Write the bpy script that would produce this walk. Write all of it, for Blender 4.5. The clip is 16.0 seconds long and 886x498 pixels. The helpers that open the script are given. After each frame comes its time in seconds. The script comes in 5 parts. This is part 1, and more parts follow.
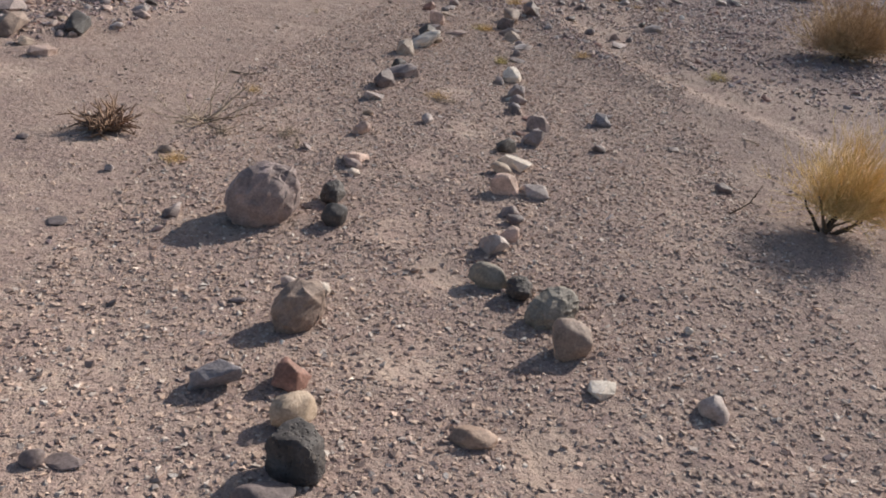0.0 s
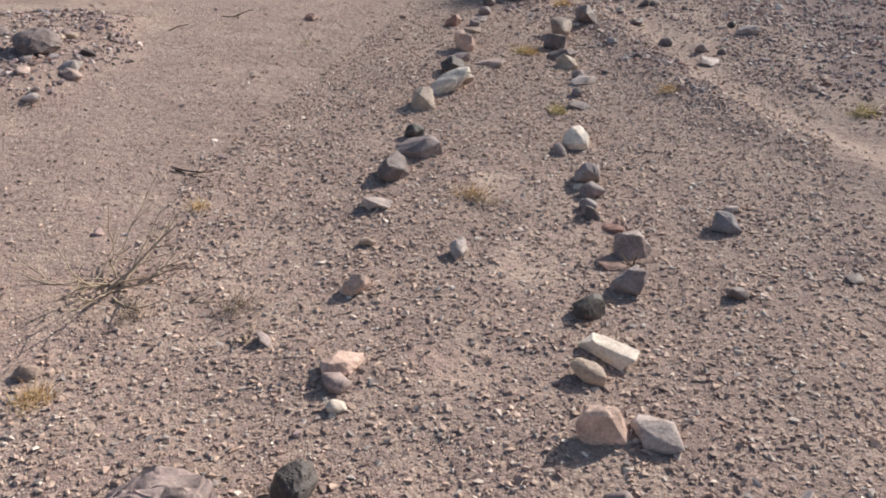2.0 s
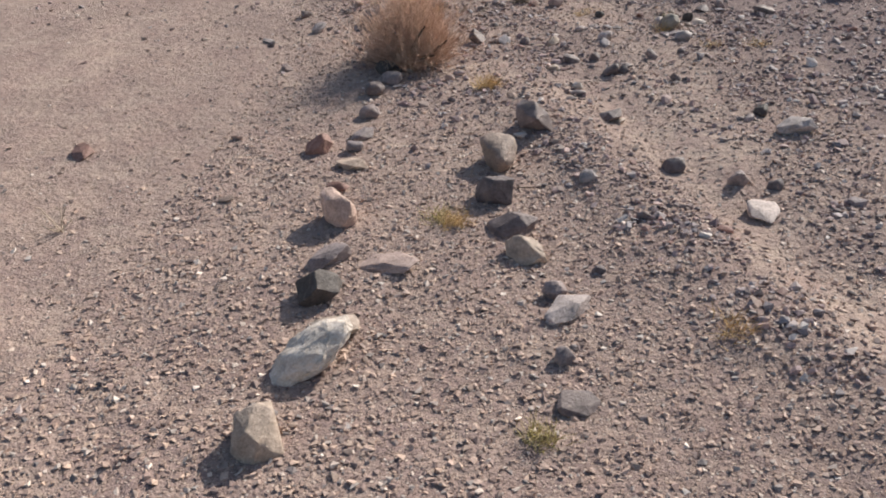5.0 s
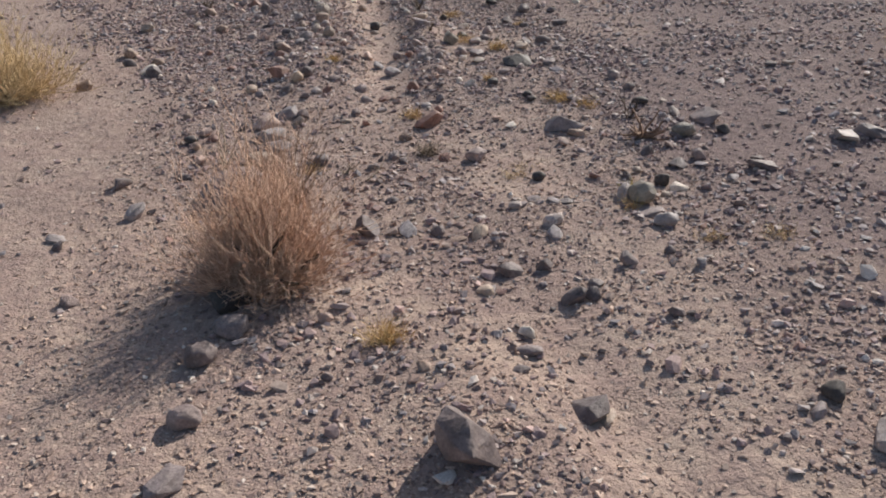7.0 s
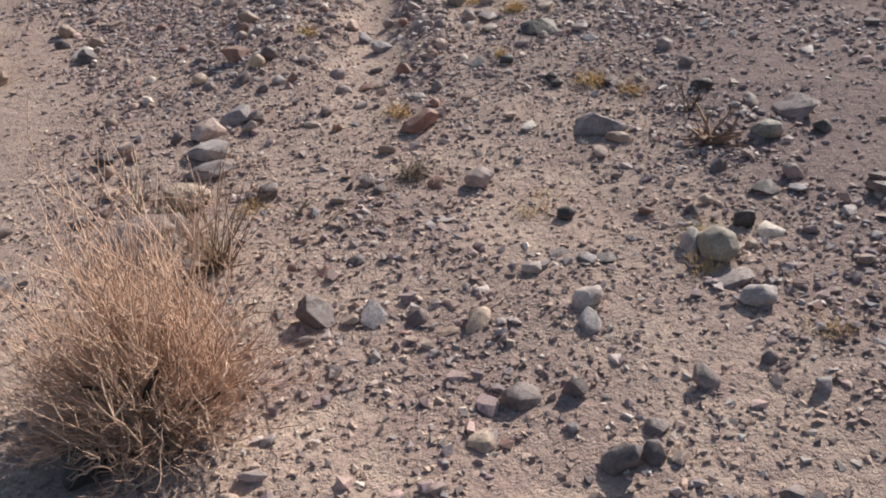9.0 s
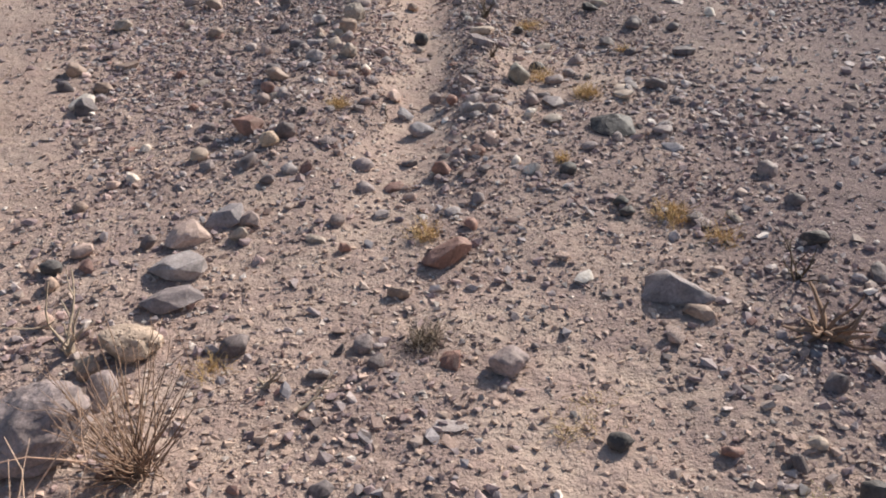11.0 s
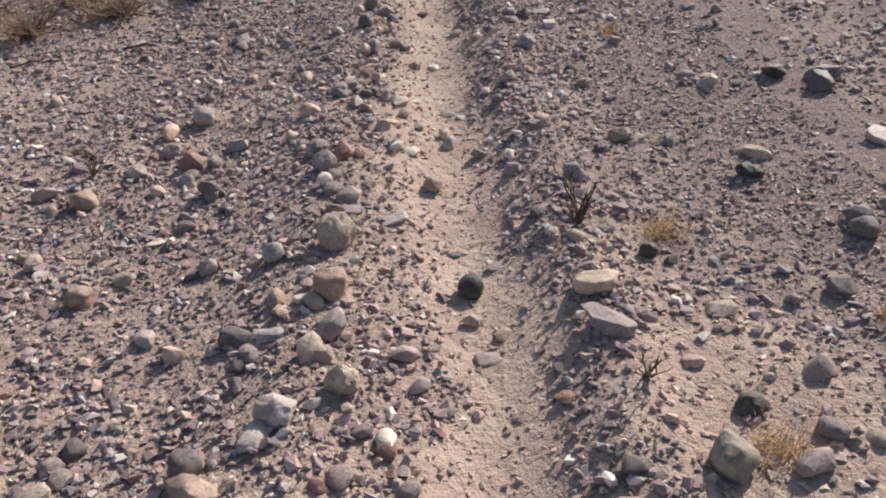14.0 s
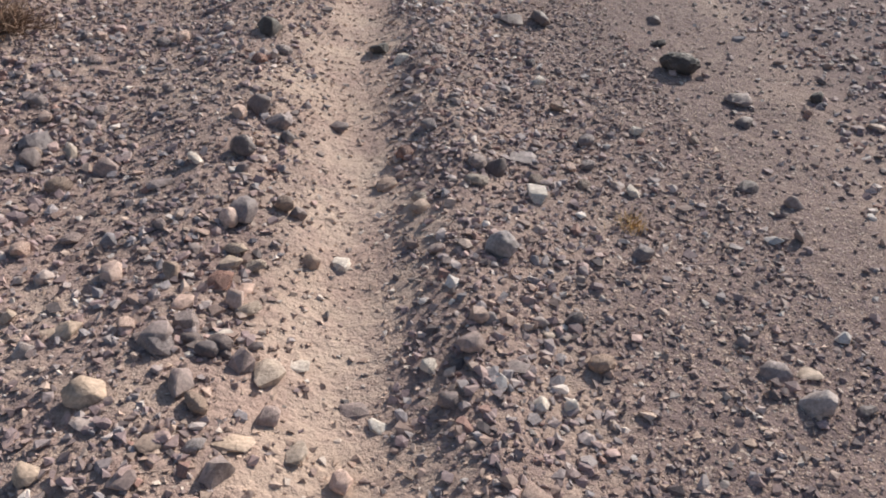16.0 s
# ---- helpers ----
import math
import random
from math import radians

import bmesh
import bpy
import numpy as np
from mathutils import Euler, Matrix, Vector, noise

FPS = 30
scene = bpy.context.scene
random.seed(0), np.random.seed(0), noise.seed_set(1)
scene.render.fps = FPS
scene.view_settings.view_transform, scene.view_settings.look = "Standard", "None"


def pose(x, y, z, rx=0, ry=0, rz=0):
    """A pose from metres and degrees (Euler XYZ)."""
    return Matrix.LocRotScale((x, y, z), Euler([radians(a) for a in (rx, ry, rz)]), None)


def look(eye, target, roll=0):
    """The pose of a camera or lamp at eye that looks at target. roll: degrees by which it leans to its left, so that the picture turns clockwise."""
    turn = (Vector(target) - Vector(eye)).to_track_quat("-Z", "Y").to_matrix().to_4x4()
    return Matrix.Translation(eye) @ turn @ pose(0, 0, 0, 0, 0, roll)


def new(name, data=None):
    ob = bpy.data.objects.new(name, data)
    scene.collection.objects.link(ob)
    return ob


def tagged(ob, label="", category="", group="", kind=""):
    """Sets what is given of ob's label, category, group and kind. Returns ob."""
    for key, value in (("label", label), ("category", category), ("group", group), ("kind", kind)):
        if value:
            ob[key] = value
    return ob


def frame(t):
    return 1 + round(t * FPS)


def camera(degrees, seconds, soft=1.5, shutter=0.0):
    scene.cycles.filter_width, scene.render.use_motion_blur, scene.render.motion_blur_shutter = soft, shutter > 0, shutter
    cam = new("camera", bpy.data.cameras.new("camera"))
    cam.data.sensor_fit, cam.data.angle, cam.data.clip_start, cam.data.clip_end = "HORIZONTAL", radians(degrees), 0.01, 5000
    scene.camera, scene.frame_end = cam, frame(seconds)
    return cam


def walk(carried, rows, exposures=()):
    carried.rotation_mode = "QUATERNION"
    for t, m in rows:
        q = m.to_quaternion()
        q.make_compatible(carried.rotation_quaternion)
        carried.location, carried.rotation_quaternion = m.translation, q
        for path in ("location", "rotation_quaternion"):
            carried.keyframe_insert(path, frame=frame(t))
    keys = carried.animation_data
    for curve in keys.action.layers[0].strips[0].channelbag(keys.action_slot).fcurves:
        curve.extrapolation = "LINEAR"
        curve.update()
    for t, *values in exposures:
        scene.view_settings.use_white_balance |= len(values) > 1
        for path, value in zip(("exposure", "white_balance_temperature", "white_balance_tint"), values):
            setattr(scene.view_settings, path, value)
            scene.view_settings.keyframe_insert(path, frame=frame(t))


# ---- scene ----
cam = camera(53.0, 16.0, soft=1.95)
PATH = [
    (0, (0.147, -0.022, 1.546), (0.139, 1.793, 0.705), 4.8),
    (0.5, (0.137, 0.56, 1.535), (0.019, 2.35, 0.651), 2.8),
    (1, (0.054, 1.073, 1.531), (-0.025, 2.886, 0.692), 6.4),
    (1.5, (0.033, 1.564, 1.553), (-0.032, 3.36, 0.676), 1.6),
    (2, (0.08, 2.059, 1.574), (-0.021, 3.834, 0.659), -0.1),
    (2.5, (0.081, 2.549, 1.583), (0.091, 4.321, 0.657), 3.0),
    (3, (0.035, 2.986, 1.611), (0.133, 4.751, 0.675), 2.3),
    (3.2, (0.048, 3.166, 1.606), (0.147, 4.923, 0.656), -0.4),
    (5.3, (0.148, 5.314, 1.605), (0.247, 7.048, 0.613), -3.3),
    (5.5, (0.168, 5.511, 1.592), (0.305, 7.244, 0.603), -2.6),
    (6, (0.191, 6.034, 1.615), (0.455, 7.798, 0.71), 0.1),
    (6.5, (0.281, 6.526, 1.573), (0.642, 8.316, 0.757), -1.6),
    (7, (0.421, 7.001, 1.585), (0.719, 8.764, 0.688), -2.6),
    (7.5, (0.537, 7.473, 1.545), (0.704, 9.228, 0.601), -4.8),
    (8, (0.689, 7.828, 1.476), (0.86, 9.533, 0.445), -4.8),
    (10.3, (0.884, 8.624, 1.419), (1.101, 10.35, 0.432), -6.3),
    (10.5, (0.921, 8.73, 1.451), (1.116, 10.448, 0.447), -5.4),
    (11, (1.046, 9.124, 1.463), (1.117, 10.865, 0.482), -1.9),
    (11.5, (1.062, 9.541, 1.442), (0.905, 11.295, 0.494), -5.3),
    (12, (1.103, 10.041, 1.496), (0.905, 11.796, 0.558), -0.2),
    (12.5, (1.125, 10.568, 1.558), (1.087, 12.364, 0.68), 6.4),
    (13, (0.994, 11.08, 1.543), (1.137, 12.87, 0.661), 6.7),
    (13.5, (0.944, 11.515, 1.475), (1.163, 13.222, 0.455), 1.1),
    (14, (0.91, 11.991, 1.512), (1.051, 13.692, 0.47), -5.6),
    (14.5, (0.869, 12.516, 1.52), (0.998, 14.23, 0.497), -5.0),
    (15, (0.962, 12.996, 1.469), (1.16, 14.715, 0.466), -4.9),
    (15.5, (1.071, 13.536, 1.474), (1.415, 15.236, 0.478), 0.5),
    (16, (1.142, 14.069, 1.465), (1.489, 15.704, 0.367), 5.0),
]
walk(cam, [(t, look(eye, target, roll)) for t, eye, target, roll in PATH],
     exposures=[(0, 0.57), (1, 0.67), (2, 0.78), (3, 0.79), (5.5, 0.69), (6.5, 0.55), (7.5, 0.67), (8.5, 0.72), (10.5, 0.77), (11.5, 0.84), (12, 0.82), (13, 0.73), (13.5, 0.82), (14.5, 0.81), (15.5, 0.68), (16, 0.71)])


def smooth(a, b, v):
    k = np.clip((v - a) / (b - a), 0, 1)
    return k * k * (3 - 2 * k)


# ---- light: low morning sun from ahead and to one side, clear sky ----
SUN_ELEVATION, SUN_BEARING = 31.0, 45.0
sun = new("sun", bpy.data.lights.new("sun", "SUN"))
sun.data.energy, sun.data.angle, sun.data.color = 5.0, radians(0.6), (1.0, 0.915, 0.83)
toward = Vector((math.cos(radians(SUN_BEARING)), math.sin(radians(SUN_BEARING)), math.tan(radians(SUN_ELEVATION))))
sun.matrix_world = look(toward * 10, (0, 0, 0))
world = bpy.data.worlds.new("sky")
scene.world = world
world.use_nodes = True
sky = world.node_tree.nodes.new("ShaderNodeTexSky")
sky.sky_type, sky.sun_disc = "NISHITA", False
sky.sun_elevation, sky.sun_rotation = radians(SUN_ELEVATION), radians(90 - SUN_BEARING)
sky.dust_density = 2.0
backdrop = world.node_tree.nodes["Background"]
backdrop.inputs["Strength"].default_value = 0.078
world.node_tree.links.new(sky.outputs[0], backdrop.inputs["Color"])


# ---- materials ----
class Mat:
    """A node material with short helpers."""

    def __init__(self, name, rough=0.9, sheen=0.12):
        self.m = bpy.data.materials.new(name)
        self.m.use_nodes = True
        self.t = self.m.node_tree
        self.b = self.t.nodes["Principled BSDF"]
        self.b.inputs["Roughness"].default_value = rough
        self.b.inputs["Specular IOR Level"].default_value = sheen
        self.b.inputs["Diffuse Roughness"].default_value = 0.55

    def node(self, kind, **sockets):
        n = self.t.nodes.new(kind)
        for key, value in sockets.items():
            self.put(n, key.replace("_", " "), value)
        return n

    def put(self, n, key, value):
        if isinstance(value, bpy.types.NodeSocket):
            self.t.links.new(value, n.inputs[key])
        else:
            n.inputs[key].default_value = value

    def noise(self, vector, scale, detail=4.0, rough=0.6):
        return self.node("ShaderNodeTexNoise", Vector=vector, Scale=scale, Detail=detail, Roughness=rough).outputs["Fac"]

    def ramp(self, value, *stops, constant=False):
        n = self.node("ShaderNodeValToRGB", Fac=value)
        if constant:
            n.color_ramp.interpolation = "CONSTANT"
        e = n.color_ramp.elements
        while len(e) < len(stops):
            e.new(0.5)
        for k, (at, colour) in zip(e, stops):
            k.position = at
            k.color = (*colour, 1) if len(colour) == 3 else colour
        return n.outputs["Color"]

    def mix(self, kind, fac, a, b):
        n = self.t.nodes.new("ShaderNodeMix")
        n.data_type, n.blend_type = "RGBA", kind
        for at, value in ((0, fac), (6, a), (7, b)):
            if isinstance(value, bpy.types.NodeSocket):
                self.t.links.new(value, n.inputs[at])
            else:
                n.inputs[at].default_value = value if at == 0 else (*value, 1)
        return n.outputs[2]

    def bump(self, height, strength, distance, after=None):
        n = self.node("ShaderNodeBump", Height=height, Strength=strength, Distance=distance)
        if after:
            self.t.links.new(after, n.inputs["Normal"])
        return n.outputs["Normal"]

    def done(self, colour, normal=None):
        self.put(self.b, "Base Color", colour)
        if normal:
            self.put(self.b, "Normal", normal)
        return self.m


def grey(v):
    return (v, v, v)


PALETTE = {
    "black": (0.070, 0.062, 0.060), "dgrey": (0.150, 0.122, 0.121), "grey": (0.252, 0.208, 0.202), "lgrey": (0.365, 0.312, 0.294),
    "white": (0.60, 0.535, 0.465), "bluegrey": (0.245, 0.220, 0.228), "green": (0.252, 0.222, 0.182), "mauve": (0.270, 0.212, 0.200),
    "pink": (0.47, 0.345, 0.290), "rust": (0.26, 0.145, 0.115), "brown": (0.295, 0.215, 0.170), "tan": (0.395, 0.315, 0.252),
    "ochre": (0.47, 0.36, 0.265),
}


def stone_material(colour, porous=False):
    m = Mat(colour + ("_porous" if porous else "") + "_stone", 0.66, 0.3)
    base = PALETTE[colour]
    info = m.node("ShaderNodeObjectInfo").outputs["Random"]
    shift = m.node("ShaderNodeVectorMath", Vector=m.node("ShaderNodeTexCoord").outputs["Object"])
    m.put(shift, 1, m.node("ShaderNodeCombineXYZ", X=m.node("ShaderNodeMath", Value=info).outputs[0], Y=info, Z=info).outputs[0])
    at = shift.outputs[0]
    broad = m.noise(at, 14.0, 5.0, 0.62)
    fine = m.noise(at, 120.0, 4.0, 0.7)
    light = tuple(min(0.85, c * 1.25 + 0.02) for c in base)
    dark = tuple(c * 0.74 for c in base)
    c = m.ramp(broad, (0.33, dark), (0.48, base), (0.66, light))
    c = m.mix("OVERLAY", 0.55, c, m.ramp(fine, (0.3, grey(0.22)), (0.7, grey(0.78))))
    # pale crusts and pale dust in hollows
    crust = m.ramp(m.noise(at, 32.0, 6.0, 0.7), (0.60, grey(0)), (0.70, grey(0.55)))
    c = m.mix("MIX", crust, c, tuple(0.55 * k + 0.45 * d for k, d in zip(light, (0.46, 0.37, 0.28))))
    c = m.mix("MULTIPLY", 1.0, c, m.ramp(info, (0.0, (0.82, 0.84, 0.86)), (1.0, (1.14, 1.09, 1.04))))
    n = m.bump(m.noise(at, 45.0, 6.0, 0.65), 0.55, 0.010)
    n = m.bump(fine, 0.5, 0.003, n)
    if porous:
        pits = m.node("ShaderNodeTexVoronoi", Vector=at, Scale=70.0).outputs["Distance"]
        hole = m.ramp(pits, (0.12, grey(0)), (0.32, grey(1)))
        n = m.bump(hole, 0.9, 0.008, n)
    return m.done(c, n)


def gravel_material(name, tones):
    m = Mat(name, 0.72, 0.22)
    island = m.node("ShaderNodeNewGeometry").outputs["Random Per Island"]
    at = m.node("ShaderNodeNewGeometry").outputs["Position"]
    c = m.ramp(island, *tones, constant=True)
    again = m.node("ShaderNodeTexWhiteNoise")
    again.noise_dimensions = "1D"
    m.put(again, "W", island)
    c = m.mix("MULTIPLY", 1.0, c, m.ramp(again.outputs["Value"], (0.0, (0.72, 0.72, 0.73)), (1.0, (1.28, 1.22, 1.16))))
    fine = m.noise(at, 160.0, 3.0)
    c = m.mix("OVERLAY", 0.5, c, m.ramp(fine, (0.3, grey(0.25)), (0.7, grey(0.75))))
    return m.done(c, m.bump(fine, 0.5, 0.003))


def ground_material():
    m = Mat("desert_ground", 0.95)
    at = m.node("ShaderNodeNewGeometry").outputs["Position"]
    stony = m.node("ShaderNodeAttribute")
    stony.attribute_name = "stony"
    stony = stony.outputs["Fac"]
    loose = m.node("ShaderNodeAttribute")
    loose.attribute_name = "gritty"
    loose = loose.outputs["Fac"]
    broad, mid, grain = m.noise(at, 1.6, 5.0), m.noise(at, 17.0, 5.0, 0.65), m.noise(at, 240.0, 4.0, 0.7)
    sand = m.ramp(broad, (0.3, (0.425, 0.325, 0.263)), (0.7, (0.520, 0.412, 0.336)))
    sand = m.mix("MIX", m.ramp(m.noise(at, 3.6, 4.0, 0.7), (0.42, grey(0)), (0.62, grey(0.7))), sand, (0.375, 0.268, 0.232))
    dirt = m.ramp(mid, (0.3, (0.175, 0.130, 0.125)), (0.7, (0.280, 0.208, 0.195)))
    blend = m.node("ShaderNodeMath", Value=mid)
    blend.operation = "ADD"
    m.put(blend, 1, stony)
    c = m.mix("MIX", m.ramp(blend.outputs[0], (0.55, grey(0)), (1.15, grey(1))), sand, dirt)
    # grit of two sizes lying in the sand
    n = m.bump(mid, 0.8, 0.03)
    n = m.bump(m.noise(at, 52.0, 4.0, 0.6), 0.55, 0.008, n)
    for size, share, deep in ((150.0, 0.30, 0.008), (78.0, 0.45, 0.014)):
        grit = m.node("ShaderNodeTexVoronoi", Vector=at, Scale=size, Randomness=1.0)
        bits = m.ramp(grit.outputs["Distance"], (0.34, grey(1)), (0.46, grey(0)))
        pick = m.node("ShaderNodeSeparateColor", Color=grit.outputs["Color"])
        tone = m.ramp(pick.outputs[0], (0.0, (0.17, 0.125, 0.11)), (0.3, (0.27, 0.20, 0.172)), (0.62, (0.40, 0.305, 0.25)), (0.88, (0.50, 0.40, 0.335)), (1.0, (0.62, 0.53, 0.45)))
        some = m.mix("MULTIPLY", 1.0, bits, m.ramp(pick.outputs[1], (share, grey(0)), (share + 0.04, grey(1))))
        some = m.mix("MULTIPLY", 1.0, some, loose)
        c = m.mix("MIX", some, c, tone)
        n = m.bump(some, 0.7, deep, n)
    c = m.mix("OVERLAY", 0.45, c, m.ramp(grain, (0.25, grey(0.25)), (0.75, grey(0.75))))
    n = m.bump(grain, 0.5, 0.002, n)
    return m.done(c, n)


def stem_material(name, low, high):
    m = Mat(name, 0.8)
    island = m.node("ShaderNodeNewGeometry").outputs["Random Per Island"]
    at = m.node("ShaderNodeNewGeometry").outputs["Position"]
    c = m.ramp(island, (0.0, low), (1.0, high))
    c = m.mix("OVERLAY", 0.4, c, m.ramp(m.noise(at, 90.0), (0.3, grey(0.25)), (0.7, grey(0.75))))
    return m.done(c, m.bump(m.noise(at, 300.0), 0.3, 0.001))


STONE = {k: stone_material(k) for k in PALETTE}
STONE |= {k + "porous": stone_material(k, True) for k in ("black", "tan")}
GROUND = ground_material()
FINE = gravel_material("fine_gravel", [(0.0, (0.275, 0.210, 0.190)), (0.17, (0.345, 0.260, 0.218)), (0.38, (0.440, 0.342, 0.280)), (0.62, (0.470, 0.368, 0.312)),
                                       (0.82, (0.490, 0.430, 0.385)), (0.93, (0.250, 0.224, 0.215)), (0.98, (0.660, 0.600, 0.545))])
DARKFINE = gravel_material("dark_fine_gravel", [(0.0, (0.190, 0.148, 0.152)), (0.25, (0.235, 0.185, 0.180)), (0.45, (0.290, 0.225, 0.214)), (0.65, (0.345, 0.272, 0.250)),
                                            (0.80, (0.360, 0.315, 0.310)), (0.91, (0.145, 0.125, 0.128)), (0.97, (0.600, 0.545, 0.505))])
COARSE = gravel_material("coarse_gravel", [(0.0, (0.268, 0.208, 0.214)), (0.22, (0.295, 0.252, 0.254)), (0.33, (0.150, 0.126, 0.126)), (0.40, (0.320, 0.240, 0.208)),
                                           (0.52, (0.410, 0.330, 0.285)), (0.62, (0.395, 0.298, 0.282)), (0.76, (0.430, 0.378, 0.366)), (0.86, (0.290, 0.184, 0.160)),
                                           (0.89, (0.265, 0.247, 0.262)), (0.955, (0.640, 0.588, 0.545))])
GOLD = stem_material("golden_straw", (0.54, 0.37, 0.13), (0.84, 0.63, 0.32))
REDDRY = stem_material("reddish_dry_stems", (0.42, 0.272, 0.197), (0.72, 0.535, 0.41))
BROWNISH = stem_material("golden_brown_stems", (0.30, 0.20, 0.11), (0.56, 0.40, 0.23))
STRAW = stem_material("pale_straw", (0.45, 0.33, 0.18), (0.68, 0.54, 0.34))
TWIG = stem_material("grey_dead_wood", (0.20, 0.155, 0.12), (0.48, 0.395, 0.305))
DARKSTEM = stem_material("dark_dead_stems", (0.05, 0.04, 0.032), (0.15, 0.11, 0.08))
DARKBRUSH = stem_material("brown_dead_brush", (0.12, 0.078, 0.058), (0.36, 0.245, 0.175))
TUFT = stem_material("dry_grass", (0.42, 0.27, 0.11), (0.62, 0.46, 0.24))
GREENISH = stem_material("olive_dry_grass", (0.33, 0.28, 0.11), (0.55, 0.46, 0.22))


# ---- the lie of the land ----
def lattice(ix, iy, seed):
    h = (ix.astype(np.int64) * 374761393 + iy.astype(np.int64) * 668265263 + seed * 144665) & 0xFFFFFFFF
    h = ((h ^ (h >> 13)) * 1274126177) & 0xFFFFFFFF
    return ((h ^ (h >> 16)) & 0xFFFF) / 65535.0


def value_noise(x, y, size, seed):
    """Smooth noise from 0 to 1 with features of that size."""
    u, v = np.asarray(x) / size, np.asarray(y) / size
    i, j = np.floor(u), np.floor(v)
    a, b = u - i, v - j
    a, b = a * a * (3 - 2 * a), b * b * (3 - 2 * b)
    low = lattice(i, j, seed) * (1 - a) + lattice(i + 1, j, seed) * a
    high = lattice(i, j + 1, seed) * (1 - a) + lattice(i + 1, j + 1, seed) * a
    return low * (1 - b) + high * b


def trail_x(y):
    return np.interp(y, [10.5, 12.0, 12.6, 13.8, 14.8, 15.8, 16.5, 17.6, 19.0, 22.0], [0.78, 0.93, 1.03, 1.13, 1.22, 1.28, 1.36, 1.45, 1.62, 2.1])


def gully_x(y):
    return np.interp(y, [3.0, 4.8, 6.1, 6.7, 7.4, 8.0, 9.3, 11.0], [4.2, 2.9, 2.13, 1.82, 1.56, 1.42, 1.22, 1.0])


def on_trail(x, y):
    """1 on the bare sand of the trail, 0 off it."""
    wobble = 0.24 * (value_noise(x, y, 0.42, 5) - 0.5) + 0.17 * (value_noise(x, y, 0.12, 6) - 0.5)
    off = np.abs(x - trail_x(y) + wobble)
    return (1 - smooth(0.10, 0.27, off)) * smooth(11.2, 12.8, y)


def in_gully(x, y):
    wobble = 0.22 * (value_noise(x, y, 0.4, 7) - 0.5) + 0.08 * (value_noise(x, y, 0.1, 14) - 0.5)
    wide = 0.3 * (1 - smooth(4.8, 7.0, y))
    return (1 - smooth(0.11 + wide, 0.27 + wide, np.abs(x - gully_x(y) + wobble))) * smooth(3.4, 4.6, y) * (1 - smooth(9.0, 10.2, y))


def pale_side(x, y):
    """1 on the pale fine ground beside the walk, 0 on the stony ground."""
    edge = np.interp(y, [0, 6, 9, 11, 12, 13.7, 16.2, 20], [-0.1, -0.1, 0.0, -0.1, -0.3, -0.78, -1.65, -3.4])
    return 1 - smooth(-0.15, 0.2, x - edge + 0.3 * (value_noise(x, y, 0.6, 8) - 0.5))


def smooth_track(x, y):
    """1 on the fine dark gravel beyond the trail."""
    edge = np.interp(y, [12, 13.5, 15, 17, 22], [3.6, 2.1, 1.78, 2.1, 2.8])
    off = x - edge + 0.25 * (value_noise(x, y, 0.5, 9) - 0.5)
    return smooth(-0.1, 0.25, off) * (1 - smooth(1.0, 1.4, off)) * smooth(12.8, 14.4, y)


def rubble_heap(x, y):
    wobble = 0.3 * (value_noise(x, y, 0.4, 12) - 0.5)
    near = 1 - smooth(0.6, 1.0, np.hypot((x + 3.4) / 1.15, (y - 7.6) / 1.7) + wobble)
    return np.maximum(near, 1 - smooth(0.7, 1.0, np.hypot((x - 5.6) / 1.7, (y - 14.9) / 0.75) + wobble))


def gravel_ridge(x, y):
    """The low ridge of small dark gravel beside the gully."""
    off = x - gully_x(y) + 0.1 * (value_noise(x, y, 0.3, 13) - 0.5)
    return smooth(-0.62, -0.45, off) * (1 - smooth(-0.16, -0.08, off)) * smooth(6.6, 7.3, y) * (1 - smooth(8.6, 9.3, y))


def stony_ground(x, y):
    """How stony the ground is, from 0 (sand) to 1."""
    far = smooth(8.3, 10.2, y + 0.9 * (np.asarray(x) - 0.4))
    side = smooth(-0.05, 0.25, x - gully_x(y)) * (1 - smooth(9.0, 10.0, y)) * smooth(5.0, 6.0, y)
    k = np.maximum(far, side) * (1 - 0.9 * pale_side(x, y))
    k = np.maximum(k, np.maximum(rubble_heap(x, y), gravel_ridge(x, y)))
    k = k * (0.62 + 0.7 * smooth(0.3, 0.7, value_noise(x, y, 0.55, 10)))
    return np.clip(k * (1 - in_gully(x, y)) * (1 - 0.93 * on_trail(x, y)), 0, 1)


PRINTS = ((-0.07, 3.46), (0.13, 3.09), (0.07, 2.43), (0.49, 1.97), (0.02, 4.35), (0.21, 5.0), (0.12, 5.75))


def bare_patch(x, y):
    k = smooth(0.62, 0.8, value_noise(x, y, 0.42, 21)) * 0.4
    wobble = 0.25 * (value_noise(x, y, 0.15, 22) - 0.5)
    for a, b, r in ((1.78, 13.5, 0.5), (1.42, 10.8, 0.36), (0.62, 9.75, 0.3), (0.9, 9.2, 0.28), (1.5, 8.5, 0.3)):
        k = np.maximum(k, 0.85 * (1 - smooth(0.5, 1.0, np.hypot(x - a, (y - b) * 0.85) / r + wobble)))
    for a, b in PRINTS:
        k = np.maximum(k, 1 - smooth(0.09, 0.19, np.hypot((x - a) * 1.1, (y - b) * 0.8)))
    return k


